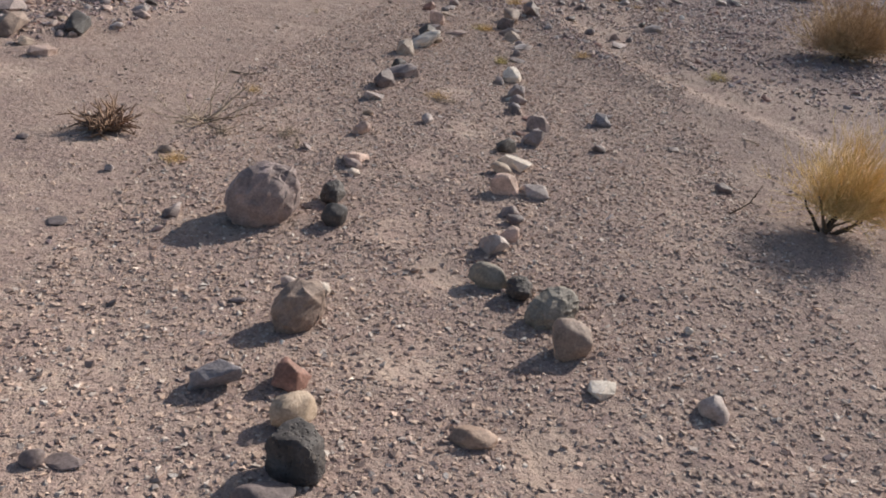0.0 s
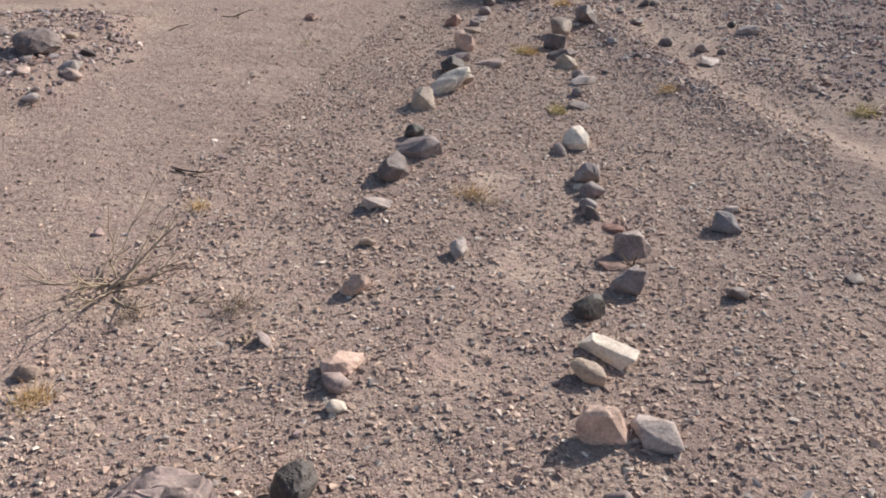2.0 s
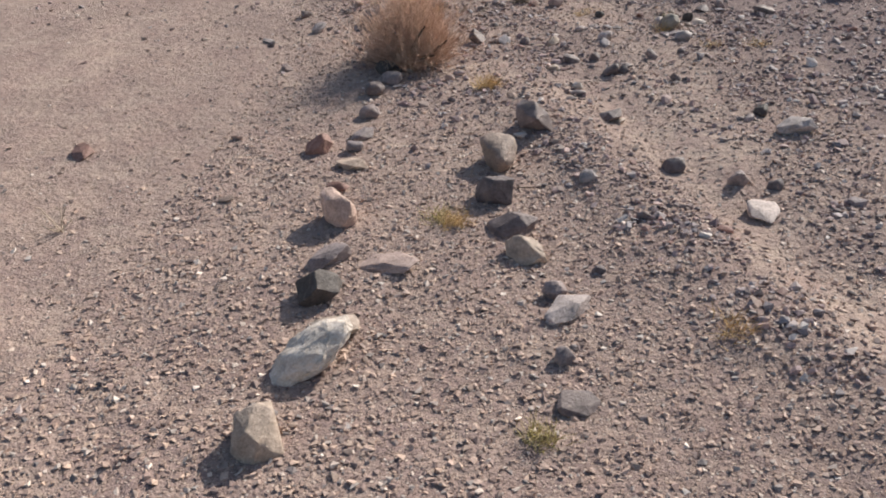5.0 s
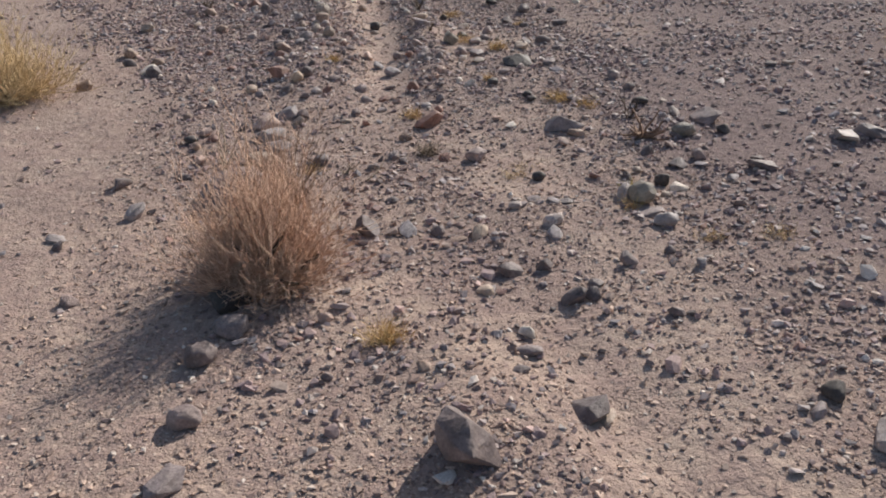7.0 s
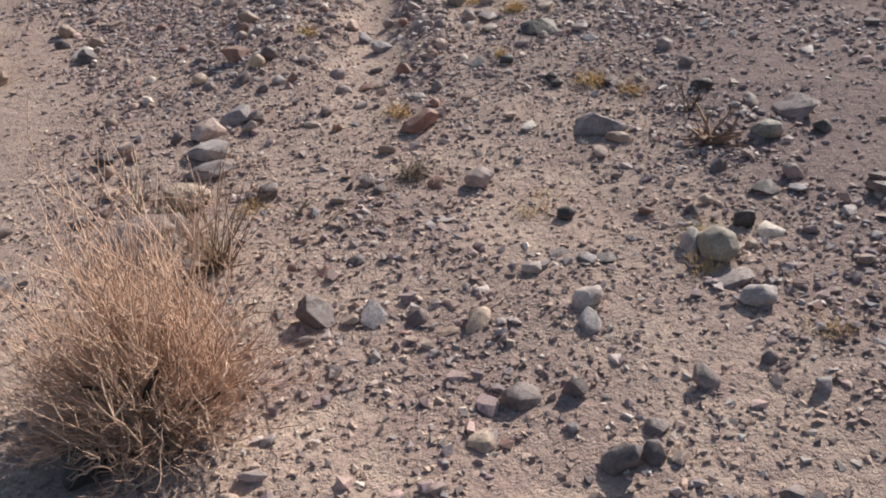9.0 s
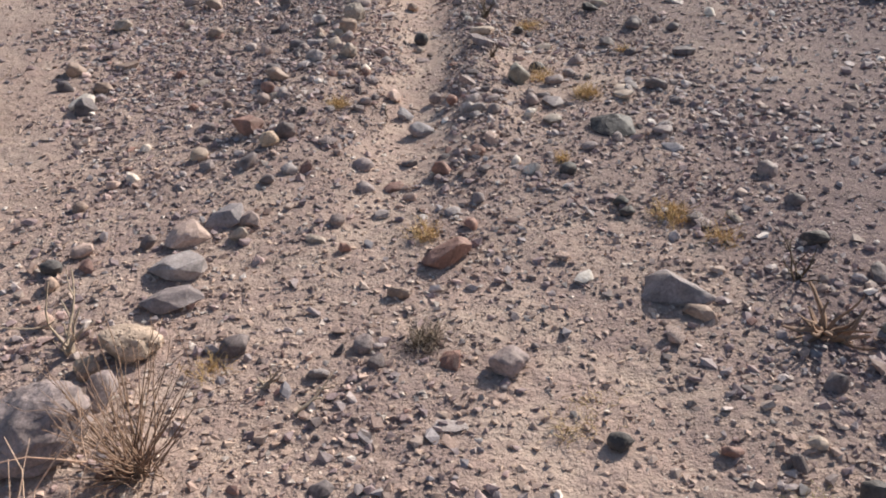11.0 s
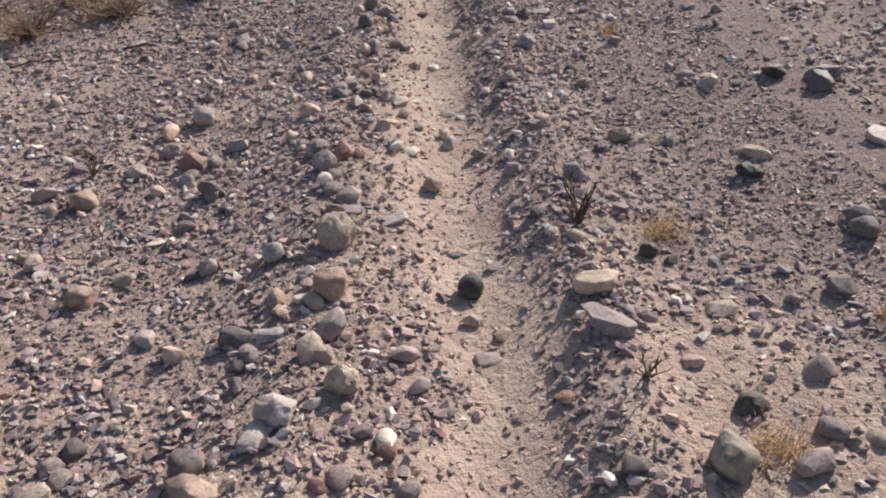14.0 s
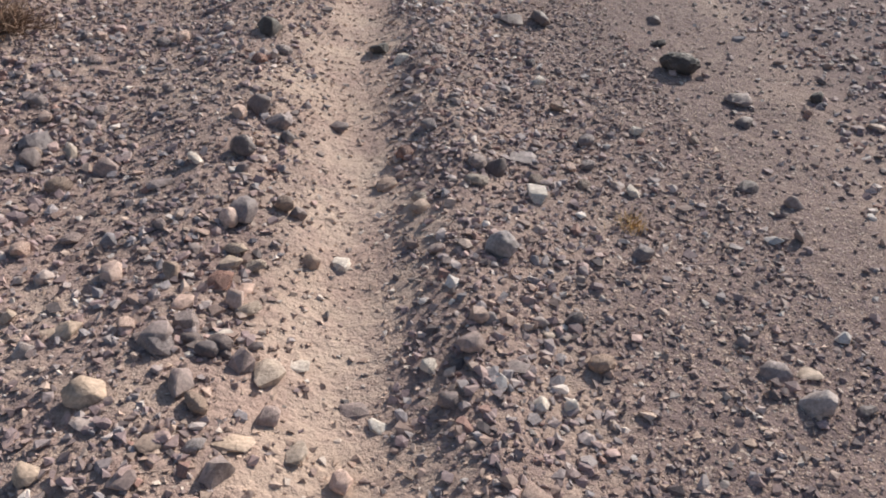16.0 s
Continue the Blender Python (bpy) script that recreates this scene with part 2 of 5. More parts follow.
def height(x, y):
    x, y = np.asarray(x, float), np.asarray(y, float)
    near = (1 - smooth(25, 60, np.hypot(x, y - 10)))
    h = 0.030 * (value_noise(x, y, 0.9, 1) - 0.5) + 0.014 * (value_noise(x, y, 0.24, 2) - 0.5)
    h = h + 0.013 * (value_noise(x, y, 0.095, 3) - 0.5) * (1 - 0.6 * on_trail(x, y))
    off = x - trail_x(y)
    trail = smooth(11.5, 13.0, y)
    h = h - trail * 0.035 * np.exp(-(off / 0.15) ** 2)
    h = h + trail * 0.06 * np.exp(-((off - 0.34) / 0.15) ** 2) + trail * 0.07 * np.exp(-((off + 0.46) / 0.26) ** 2)
    g = x - gully_x(y)
    run = smooth(4.4, 5.5, y) * (1 - smooth(9.0, 10.2, y))
    h = h - run * 0.03 * np.exp(-(g / 0.16) ** 2) + run * 0.035 * np.exp(-((g + 0.38) / 0.22) ** 2)
    h = h + 0.08 * rubble_heap(x, y)
    for a, b in PRINTS:
        h = h - 0.012 * np.exp(-(np.hypot((x - a) * 1.1, (y - b) * 0.8) / 0.08) ** 2)
    swell = 1.4 * (value_noise(x, y, 45.0, 4) - 0.5) * smooth(20, 70, np.hypot(x, y - 10))
    return h * near + swell


def rough_side(x, y):
    """The rough dark ground well to one side, beyond the gully."""
    off = x + 0.5 * (value_noise(x, y, 0.5, 35) - 0.5)
    return smooth(0.45, 1.0, off - gully_x(y)) * smooth(1.8, 2.5, off) * (1 - smooth(5.0, 8.0, off)) * smooth(6.0, 7.4, y) * (1 - smooth(12.5, 14.0, y))


def build_ground():
    def steps(a, b, fine):
        reach = 0.06 * 1.25 ** np.arange(1, 46)
        reach = np.cumsum(reach)
        reach = reach[reach < 2500]
        return np.concatenate([a - reach[::-1], np.arange(a, b + fine / 2, fine), b + reach])

    xs, ys = steps(-3.6, 7.6, 0.052), steps(0.6, 22.5, 0.052)
    gx, gy = np.meshgrid(xs, ys)
    z = height(gx, gy)
    verts = np.stack([gx.ravel(), gy.ravel(), z.ravel()], 1)
    nx, ny = len(xs), len(ys)
    i = (np.arange(ny - 1)[:, None] * nx + np.arange(nx - 1)[None]).ravel()
    faces = np.stack([i, i + 1, i + nx + 1, i + nx], 1)
    mesh = bpy.data.meshes.new("ground")
    fill(mesh, verts, faces)
    mesh.materials.append(GROUND)
    layer = mesh.attributes.new("stony", "FLOAT", "POINT")
    s = np.maximum(0.3 * stony_ground(gx, gy), 0.2 * (1 - pale_side(gx, gy)) * (1 - in_gully(gx, gy)) * (1 - on_trail(gx, gy)) * (1 - 0.75 * smooth(7.2, 8.8, gy)))
    s = np.maximum(s, (0.22 + 0.06 * (1 - smooth(7.0, 9.0, gy))) * (1 - on_trail(gx, gy)) * (1 - in_gully(gx, gy))) * (1 - 0.8 * bare_patch(gx, gy))
    s = np.maximum(s, 0.45 * smooth_track(gx, gy))
    s = np.maximum(s, 0.12 * in_gully(gx, gy))
    s = np.maximum(s, 0.6 * rough_side(gx, gy))
    s = np.maximum(s, 0.75 * smooth(2.8, 3.6, gx - 0.1 * (gy - 14)) * smooth(9.0, 12.0, gy) * (1 - smooth(6.0, 11.0, gx)))
    layer.data.foreach_set("value", s.ravel().astype(np.float32))
    layer = mesh.attributes.new("gritty", "FLOAT", "POINT")
    g = (1 - 0.9 * on_trail(gx, gy)) * (1 - 0.7 * in_gully(gx, gy)) * (1 - 0.75 * bare_patch(gx, gy)) * (1 - 0.45 * smooth(8.0, 10.0, gy) * (1 - smooth_track(gx, gy)))
    layer.data.foreach_set("value", g.ravel().astype(np.float32))
    mesh.polygons.foreach_set("use_smooth", np.ones(len(faces), bool))
    ob = new("ground", mesh)
    tagged(ob, "pale sandy desert ground with grit and a worn trail", "ground", kind="structure")


def fill(mesh, verts, faces):
    """Fast mesh from arrays of vertices and faces of one size."""
    k = faces.shape[1]
    mesh.vertices.add(len(verts))
    mesh.vertices.foreach_set("co", verts.astype(np.float32).ravel())
    mesh.loops.add(faces.size)
    mesh.loops.foreach_set("vertex_index", faces.astype(np.int32).ravel())
    mesh.polygons.add(len(faces))
    mesh.polygons.foreach_set("loop_start", np.arange(0, faces.size, k, dtype=np.int32))
    mesh.update(calc_edges=True)


build_ground()


# ---- stones ----
def sphere(level):
    bm = bmesh.new()
    bmesh.ops.create_icosphere(bm, subdivisions=level, radius=1)
    v = np.array([p.co for p in bm.verts])
    f = np.array([[p.index for p in face.verts] for face in bm.faces])
    bm.free()
    return v / np.linalg.norm(v, axis=1)[:, None], f


SPHERE = {k: sphere(k) for k in (3, 4, 5)}


def hull(rng, count, boxy):
    """A convex stone with that many corners, of extent 1 each way: corners and triangles."""
    i = np.arange(count) + 0.5
    up, around = 1 - 2 * i / count, i * 2.39996 + 6.283 * rng.random()
    v = np.stack([np.cos(around) * np.sqrt(1 - up * up), np.sin(around) * np.sqrt(1 - up * up), up], 1) + rng.normal(size=(count, 3)) * 0.9 / math.sqrt(count)
    v /= (np.abs(v) ** boxy).sum(1)[:, None] ** (1 / boxy)
    # lean, then taper along one side
    v = v @ (np.eye(3) + rng.normal(size=(3, 3)) * 0.16)
    v = v / (1 + v @ (rng.normal(size=3) * (0.13, 0.13, 0.10)))[:, None]
    low, high = v.min(0), v.max(0)
    v = (v - (low + high) / 2) / (high - low)
    bm = bmesh.new()
    for p in v:
        bm.verts.new(p)
    bmesh.ops.convex_hull(bm, input=bm.verts[:])
    bmesh.ops.recalc_face_normals(bm, faces=bm.faces[:])
    bm.verts.index_update()
    f = np.array([[p.index for p in face.verts] for face in bm.faces])
    bm.free()
    return v, f


def broken_stone(rng, kind, fine):
    """A stone with broken faces and worn edges, of extent 1 each way."""
    count, boxy, worn = {"ang": (13, 2.4, 0.03), "slab": (14, 2.8, 0.025), "plate": (24, 2.2, 0.03), "boulder": (58, 2.1, 0.05)}[kind]
    v, f = hull(rng, count, boxy)
    if kind == "ang":
        v[:, :2] *= (1 - 0.45 * v[:, 2])[:, None]
    elif kind != "boulder":
        v[:, 2] = np.clip(v[:, 2], -0.3, 0.28 + 0.06 * v[:, 0]) / 0.6
    bm = bmesh.new()
    corners = [bm.verts.new(p) for p in v]
    for tri in f:
        bm.faces.new([corners[k] for k in tri])
    bmesh.ops.dissolve_limit(bm, angle_limit=0.24, verts=bm.verts[:], edges=bm.edges[:])
    bmesh.ops.bevel(bm, geom=bm.edges[:], offset=worn, offset_type="OFFSET", segments=2 if fine else 1, profile=0.6, affect="EDGES", clamp_overlap=True)
    for cuts in (1, 1) if fine else ():
        bmesh.ops.triangulate(bm, faces=bm.faces[:])
        bmesh.ops.subdivide_edges(bm, edges=[e for e in bm.edges if e.calc_length() > 0.12], cuts=cuts, use_grid_fill=True)
    bmesh.ops.triangulate(bm, faces=bm.faces[:])
    bm.normal_update()
    bm.verts.index_update()
    v, n = np.array([p.co for p in bm.verts]), np.array([p.normal for p in bm.verts])
    f = np.array([[p.index for p in face.verts] for face in bm.faces])
    bm.free()
    for scale in (5, 10, 19, 34):
        w = rng.normal(size=(3, 3)) * scale
        v = v + n * ((0.075 if kind == "boulder" else 0.045) / scale ** 0.6 * np.sin(v @ w[0] + 6 * rng.random()) * np.cos(v @ w[1] + 2 * np.sin(v @ w[2])))[:, None]
    low, high = v.min(0), v.max(0)
    return (v - (low + high) / 2) / (high - low), f


def rock_shape(dirs, rng, kind):
    """A stone as a smoothed block of random facets, of extent 1 each way."""
    count, hard, lumps, jitter, near = {"round": (19, 13, 0.05, 0.45, 0.79), "porous": (15, 12, 0.08, 0.5, 0.72)}[kind]
    i = np.arange(count) + 0.5
    up, around = 1 - 2 * i / count, i * 2.39996 + 6.283 * rng.random()
    n = np.stack([np.cos(around) * np.sqrt(1 - up * up), np.sin(around) * np.sqrt(1 - up * up), up], 1) + rng.normal(size=(count, 3)) * jitter * 0.55
    n /= np.linalg.norm(n, axis=1)[:, None]
    d = rng.uniform(near, 1.0, count)
    lean = np.maximum(dirs @ n.T / d, 0)
    r = 1 / np.maximum((lean ** hard).sum(1) ** (1 / hard), 0.62)
    for scale in (2.5, 5, 10, 19, 34):
        w = rng.normal(size=(3, 3)) * scale
        r = r * (1 + lumps * 1.4 / scale ** 0.55 * np.sin(dirs @ w[0] + 6 * rng.random()) * np.cos(dirs @ w[1] + 2 * np.sin(dirs @ w[2])))
    v = dirs * r[:, None]
    low, high = v.min(0), v.max(0)
    return (v - (low + high) / 2) / (high - low)


COLOUR_WORDS = {
    "black": "near-black basalt", "dgrey": "dark grey", "grey": "mid-grey", "lgrey": "light grey", "white": "chalky white", "bluegrey": "blue-grey",
    "green": "greenish grey", "mauve": "dull purple-grey", "pink": "pale pink", "rust": "rusty red", "brown": "brown", "tan": "sandy tan", "ochre": "yellowish ochre",
}
SHAPE_WORDS = {"plate": "flat-topped plate-like", "ang": "angular", "slab": "flat slab-like", "round": "rounded", "boulder": "large weathered", "porous": "pitted rough"}


def stone(colour, kind, x, y, w, d, h, turn):
    rng = np.random.default_rng(int(1000 + 977 * y + 613 * (x + 5)))
    if kind in ("round", "porous"):
        dirs, faces = SPHERE[5 if w > 0.18 else 4 if w > 0.08 else 3]
        v = rock_shape(dirs, rng, kind)
    else:
        v, faces = broken_stone(rng, kind, w > 0.1)
    mesh = bpy.data.meshes.new("stone")
    fill(mesh, v * (w * 1.06, d * 1.06, h * (1.12 if kind in ("round", "porous", "boulder") else 1.0)), faces)
    mesh.polygons.foreach_set("use_smooth", np.ones(len(faces), bool))
    mesh.set_sharp_from_angle(angle=radians(38))
    mesh.materials.append(STONE[colour + "porous" if kind == "porous" else colour])
    name = "boulder" if w > 0.2 else {"slab": "flat_stone", "plate": "flat_stone", "ang": "stone"}.get(kind, "rounded_stone")
    ob = new(name, mesh)
    soft = kind in ("round", "porous", "boulder")
    ob.matrix_world = pose(x, y, float(height(x, y)) + (0.36 if soft else 0.28) * h, rng.normal() * 7, rng.normal() * 7, turn + (0 if soft else rng.normal() * 15))
    lined = y < 9.9 and -0.75 < x < 0.95
    spot = "lining the footpath" if lined else "on the sandy gravel" if y < 9.9 else "on the trail sand" if on_trail(x, y) > 0.5 else "among desert gravel"
    tagged(ob, f"{SHAPE_WORDS[kind]} {COLOUR_WORDS[colour]} stone {spot}", "boulder" if w > 0.2 else "stone", "stones lining the footpath" if lined else "scattered stones")


# stones that stand out, in the order of the walk
stone("dgrey", "round", -0.26, 1.71, 0.155, 0.111, 0.059, 2)
stone("dgrey", "round", -0.87, 1.78, 0.065, 0.055, 0.048, 2)
stone("dgrey", "slab", -0.79, 1.79, 0.102, 0.074, 0.017, 2)
stone("black", "porous", -0.20, 1.85, 0.146, 0.135, 0.139, 2)
stone("brown", "round", 0.27, 2.05, 0.136, 0.092, 0.052, 2)
stone("ochre", "round", -0.25, 2.06, 0.146, 0.088, 0.110, 52)
stone("bluegrey", "ang", -0.51, 2.21, 0.154, 0.100, 0.113, -18)
stone("rust", "ang", -0.29, 2.26, 0.112, 0.119, 0.106, 2)
stone("lgrey", "ang", 1.01, 2.28, 0.092, 0.097, 0.087, 2)
stone("white", "slab", 0.67, 2.36, 0.094, 0.129, 0.040, 2)
stone("brown", "round", 0.59, 2.57, 0.139, 0.121, 0.132, 5)
stone("brown", "boulder", -0.34, 2.63, 0.180, 0.174, 0.171, 5)
stone("dgrey", "ang", -0.58, 2.74, 0.068, 0.038, 0.023, 5)
stone("white", "round", 1.03, 2.76, 0.033, 0.028, 0.030, 5)
stone("green", "boulder", 0.54, 2.79, 0.189, 0.161, 0.126, 5)
stone("white", "ang", -0.29, 2.86, 0.056, 0.084, 0.053, 5)
stone("lgrey", "ang", -0.43, 2.92, 0.054, 0.046, 0.047, 5)
stone("black", "porous", 0.43, 2.94, 0.101, 0.112, 0.096, 5)
stone("dgrey", "ang", 0.83, 2.99, 0.045, 0.038, 0.027, 5)
stone("green", "round", 0.32, 3.03, 0.159, 0.095, 0.099, -20)
stone("brown", "ang", 0.03, 3.11, 0.038, 0.032, 0.024, 5)
stone("dgrey", "slab", -1.46, 3.26, 0.097, 0.070, 0.017, 5)
stone("lgrey", "ang", 0.34, 3.32, 0.119, 0.101, 0.106, 5)
stone("dgrey", "ang", -1.03, 3.41, 0.073, 0.062, 0.055, 5)
stone("black", "round", -0.34, 3.47, 0.111, 0.100, 0.102, 5)
stone("pink", "ang", 0.41, 3.48, 0.083, 0.079, 0.079, 5)
stone("mauve", "boulder", -0.66, 3.49, 0.305, 0.284, 0.271, 5)
stone("dgrey", "round", 0.44, 3.64, 0.078, 0.066, 0.042, 5)
stone("black", "porous", -0.39, 3.73, 0.112, 0.168, 0.107, 5)
stone("mauve", "ang", 0.42, 3.74, 0.085, 0.072, 0.060, 5)
stone("lgrey", "ang", -1.48, 3.90, 0.043, 0.054, 0.041, 5)
stone("pink", "ang", 0.41, 3.99, 0.141, 0.092, 0.121, -30)
stone("lgrey", "ang", 0.55, 4.00, 0.142, 0.121, 0.077, 5)
stone("white", "round", -0.34, 4.08, 0.059, 0.050, 0.034, 5)
stone("mauve", "round", -0.36, 4.19, 0.088, 0.075, 0.051, 5)
stone("dgrey", "ang", -2.04, 4.21, 0.067, 0.057, 0.033, 5)
stone("tan", "round", 0.39, 4.27, 0.117, 0.064, 0.059, -35)
stone("pink", "slab", -0.35, 4.29, 0.138, 0.111, 0.049, 5)
stone("dgrey", "round", 1.55, 4.34, 0.089, 0.075, 0.043, 5)
stone("white", "slab", 0.46, 4.40, 0.186, 0.102, 0.071, -25)
stone("black", "ang", 0.43, 4.66, 0.123, 0.130, 0.098, 5)
stone("pink", "slab", -2.69, 5.89, 0.189, 0.151, 0.067, 5)
stone("brown", "ang", -3.10, 6.28, 0.220, 0.320, 0.154, 5)
stone("black", "ang", -2.72, 6.51, 0.164, 0.246, 0.156, 5)
stone("grey", "slab", -3.43, 6.91, 0.270, 0.331, 0.114, 5)
stone("lgrey", "ang", -1.04, 3.50, 0.047, 0.070, 0.044, 3)
stone("brown", "ang", -1.31, 4.21, 0.079, 0.067, 0.046, 3)
stone("grey", "ang", -0.63, 4.44, 0.052, 0.078, 0.050, 3)
stone("lgrey", "ang", -2.52, 7.31, 0.131, 0.149, 0.072, 3)
stone("dgrey", "boulder", -2.88, 7.65, 0.307, 0.345, 0.151, 3)
stone("pink", "ang", -0.39, 4.77, 0.109, 0.093, 0.101, -2)
stone("dgrey", "ang", 0.96, 4.81, 0.081, 0.069, 0.048, -2)
stone("grey", "ang", 0.58, 4.83, 0.122, 0.103, 0.113, -2)
stone("dgrey", "slab", 1.41, 4.95, 0.062, 0.069, 0.026, -2)
stone("rust", "slab", 0.55, 5.00, 0.114, 0.061, 0.014, -2)
stone("lgrey", "ang", -0.03, 5.06, 0.069, 0.103, 0.065, -2)
stone("mauve", "ang", 0.63, 5.11, 0.137, 0.131, 0.131, -2)
stone("tan", "ang", -0.39, 5.13, 0.067, 0.057, 0.037, -2)
stone("rust", "slab", 0.58, 5.33, 0.087, 0.069, 0.032, -2)
stone("bluegrey", "ang", 1.04, 5.37, 0.105, 0.105, 0.100, -2)
stone("dgrey", "ang", 0.50, 5.43, 0.084, 0.071, 0.070, -2)
stone("lgrey", "slab", -0.40, 5.48, 0.132, 0.106, 0.054, -2)
stone("bluegrey", "ang", 0.50, 5.52, 0.071, 0.060, 0.062, -2)
stone("lgrey", "slab", 1.11, 5.56, 0.059, 0.056, 0.025, -2)
stone("mauve", "round", 0.53, 5.66, 0.109, 0.093, 0.066, -2)
stone("white", "round", 0.48, 5.75, 0.051, 0.043, 0.034, -2)
stone("dgrey", "ang", -0.36, 5.83, 0.139, 0.208, 0.132, -2)
stone("grey", "ang", 0.52, 5.85, 0.125, 0.188, 0.119, -2)
stone("grey", "ang", -0.26, 6.10, 0.213, 0.181, 0.117, -2)
stone("grey", "ang", 0.42, 6.18, 0.061, 0.092, 0.058, -2)
stone("white", "ang", 0.51, 6.31, 0.141, 0.190, 0.134, -2)
stone("black", "round", -0.31, 6.35, 0.103, 0.088, 0.072, -2)
stone("tan", "ang", -0.31, 6.85, 0.131, 0.181, 0.125, -2)
stone("dgrey", "slab", 0.57, 6.90, 0.121, 0.096, 0.025, -2)
stone("grey", "ang", 0.57, 7.10, 0.062, 0.054, 0.059, -6)
stone("white", "boulder", -0.18, 7.19, 0.277, 0.205, 0.106, -6)
stone("lgrey", "slab", 0.63, 7.34, 0.119, 0.160, 0.050, -6)
stone("tan", "round", -0.11, 7.34, 0.156, 0.111, 0.059, -6)
stone("mauve", "round", 0.61, 7.46, 0.081, 0.069, 0.060, -6)
stone("black", "ang", -0.17, 7.57, 0.153, 0.130, 0.120, -6)
stone("dgrey", "ang", 0.79, 7.59, 0.050, 0.043, 0.033, -6)
stone("pink", "slab", 0.06, 7.72, 0.213, 0.140, 0.032, -6)
stone("tan", "ang", 0.55, 7.73, 0.164, 0.101, 0.110, -36)
stone("grey", "slab", -0.15, 7.78, 0.182, 0.091, 0.071, 19)
stone("dgrey", "ang", 1.03, 7.90, 0.046, 0.039, 0.041, -6)
stone("dgrey", "ang", 0.53, 7.94, 0.178, 0.142, 0.080, -6)
stone("lgrey", "slab", 1.52, 7.96, 0.118, 0.178, 0.050, -6)
stone("pink", "round", -0.12, 8.10, 0.178, 0.107, 0.133, -56)
stone("dgrey", "ang", 1.63, 8.13, 0.060, 0.070, 0.057, -6)
stone("dgrey", "ang", 0.51, 8.21, 0.157, 0.134, 0.141, -6)
stone("grey", "ang", 1.51, 8.21, 0.086, 0.073, 0.076, -6)
stone("lgrey", "ang", 0.90, 8.28, 0.078, 0.066, 0.052, -6)
stone("brown", "slab", -0.59, 8.36, 0.065, 0.052, 0.016, -6)
stone("rust", "ang", -0.13, 8.37, 0.093, 0.079, 0.056, -6)
stone("dgrey", "ang", 1.30, 8.40, 0.118, 0.100, 0.073, -6)
stone("brown", "round", 0.57, 8.52, 0.147, 0.220, 0.139, -6)
stone("tan", "slab", -0.07, 8.61, 0.144, 0.116, 0.045, -6)
stone("lgrey", "ang", 1.93, 8.66, 0.172, 0.147, 0.087, -6)
stone("grey", "ang", -0.06, 8.78, 0.078, 0.066, 0.055, -6)
stone("rust", "ang", -0.23, 8.81, 0.133, 0.115, 0.106, -6)
stone("dgrey", "ang", 0.76, 8.84, 0.210, 0.130, 0.166, -51)
stone("black", "round", 1.87, 8.88, 0.061, 0.088, 0.058, -6)
stone("grey", "slab", -0.03, 8.93, 0.104, 0.128, 0.044, -6)
stone("tan", "slab", 1.21, 8.96, 0.054, 0.081, 0.023, -6)
stone("rust", "slab", -1.34, 8.98, 0.105, 0.158, 0.044, -6)
stone("dgrey", "slab", 1.17, 9.00, 0.111, 0.151, 0.047, -6)
stone("mauve", "round", 0.01, 9.20, 0.101, 0.086, 0.071, -6)
stone("dgrey", "round", 0.04, 9.52, 0.102, 0.093, 0.074, -6)
stone("grey", "round", 0.13, 9.68, 0.117, 0.100, 0.075, -6)
stone("black", "ang", 0.11, 9.89, 0.165, 0.143, 0.102, -6)
stone("brown", "ang", 0.07, 10.10, 0.142, 0.183, 0.131, -6)
stone("dgrey", "ang", -0.60, 10.55, 0.058, 0.059, 0.038, -6)
stone("grey", "ang", 1.79, 8.82, 0.056, 0.047, 0.030, -11)
stone("brown", "ang", 0.24, 10.58, 0.049, 0.041, 0.036, -11)
stone("lgrey", "slab", -0.62, 10.64, 0.084, 0.067, 0.027, -11)
stone("lgrey", "slab", 3.13, 10.78, 0.141, 0.162, 0.059, -11)
stone("grey", "ang", 3.27, 10.78, 0.136, 0.135, 0.091, -11)
stone("lgrey", "ang", -0.31, 10.79, 0.085, 0.090, 0.075, -11)
stone("dgrey", "ang", -0.42, 11.17, 0.068, 0.101, 0.064, -11)
stone("dgrey", "round", 1.02, 9.20, 0.056, 0.040, 0.020, -8)
stone("brown", "ang", 0.73, 9.27, 0.057, 0.040, 0.020, -8)
stone("brown", "ang", 1.26, 9.29, 0.039, 0.033, 0.017, -8)
stone("dgrey", "ang", 0.43, 9.32, 0.038, 0.032, 0.034, -8)
stone("grey", "round", 1.08, 9.32, 0.081, 0.059, 0.030, -8)
stone("dgrey", "ang", 1.62, 9.41, 0.062, 0.053, 0.045, -8)
stone("white", "ang", 1.10, 9.43, 0.052, 0.055, 0.049, -8)
stone("dgrey", "ang", 1.32, 9.60, 0.088, 0.075, 0.080, -8)
stone("dgrey", "ang", 1.39, 9.60, 0.059, 0.050, 0.052, -8)
stone("mauve", "ang", 0.91, 9.61, 0.044, 0.037, 0.028, -8)
stone("dgrey", "ang", 1.43, 9.68, 0.061, 0.052, 0.028, -8)
stone("pink", "ang", 0.45, 9.70, 0.052, 0.044, 0.045, -8)
stone("bluegrey", "ang", 1.85, 9.70, 0.050, 0.045, 0.047, -8)
stone("tan", "slab", 1.03, 9.74, 0.062, 0.068, 0.026, -8)
stone("mauve", "ang", 1.60, 9.80, 0.072, 0.061, 0.060, -8)
stone("dgrey", "ang", 1.78, 9.84, 0.041, 0.040, 0.039, -8)
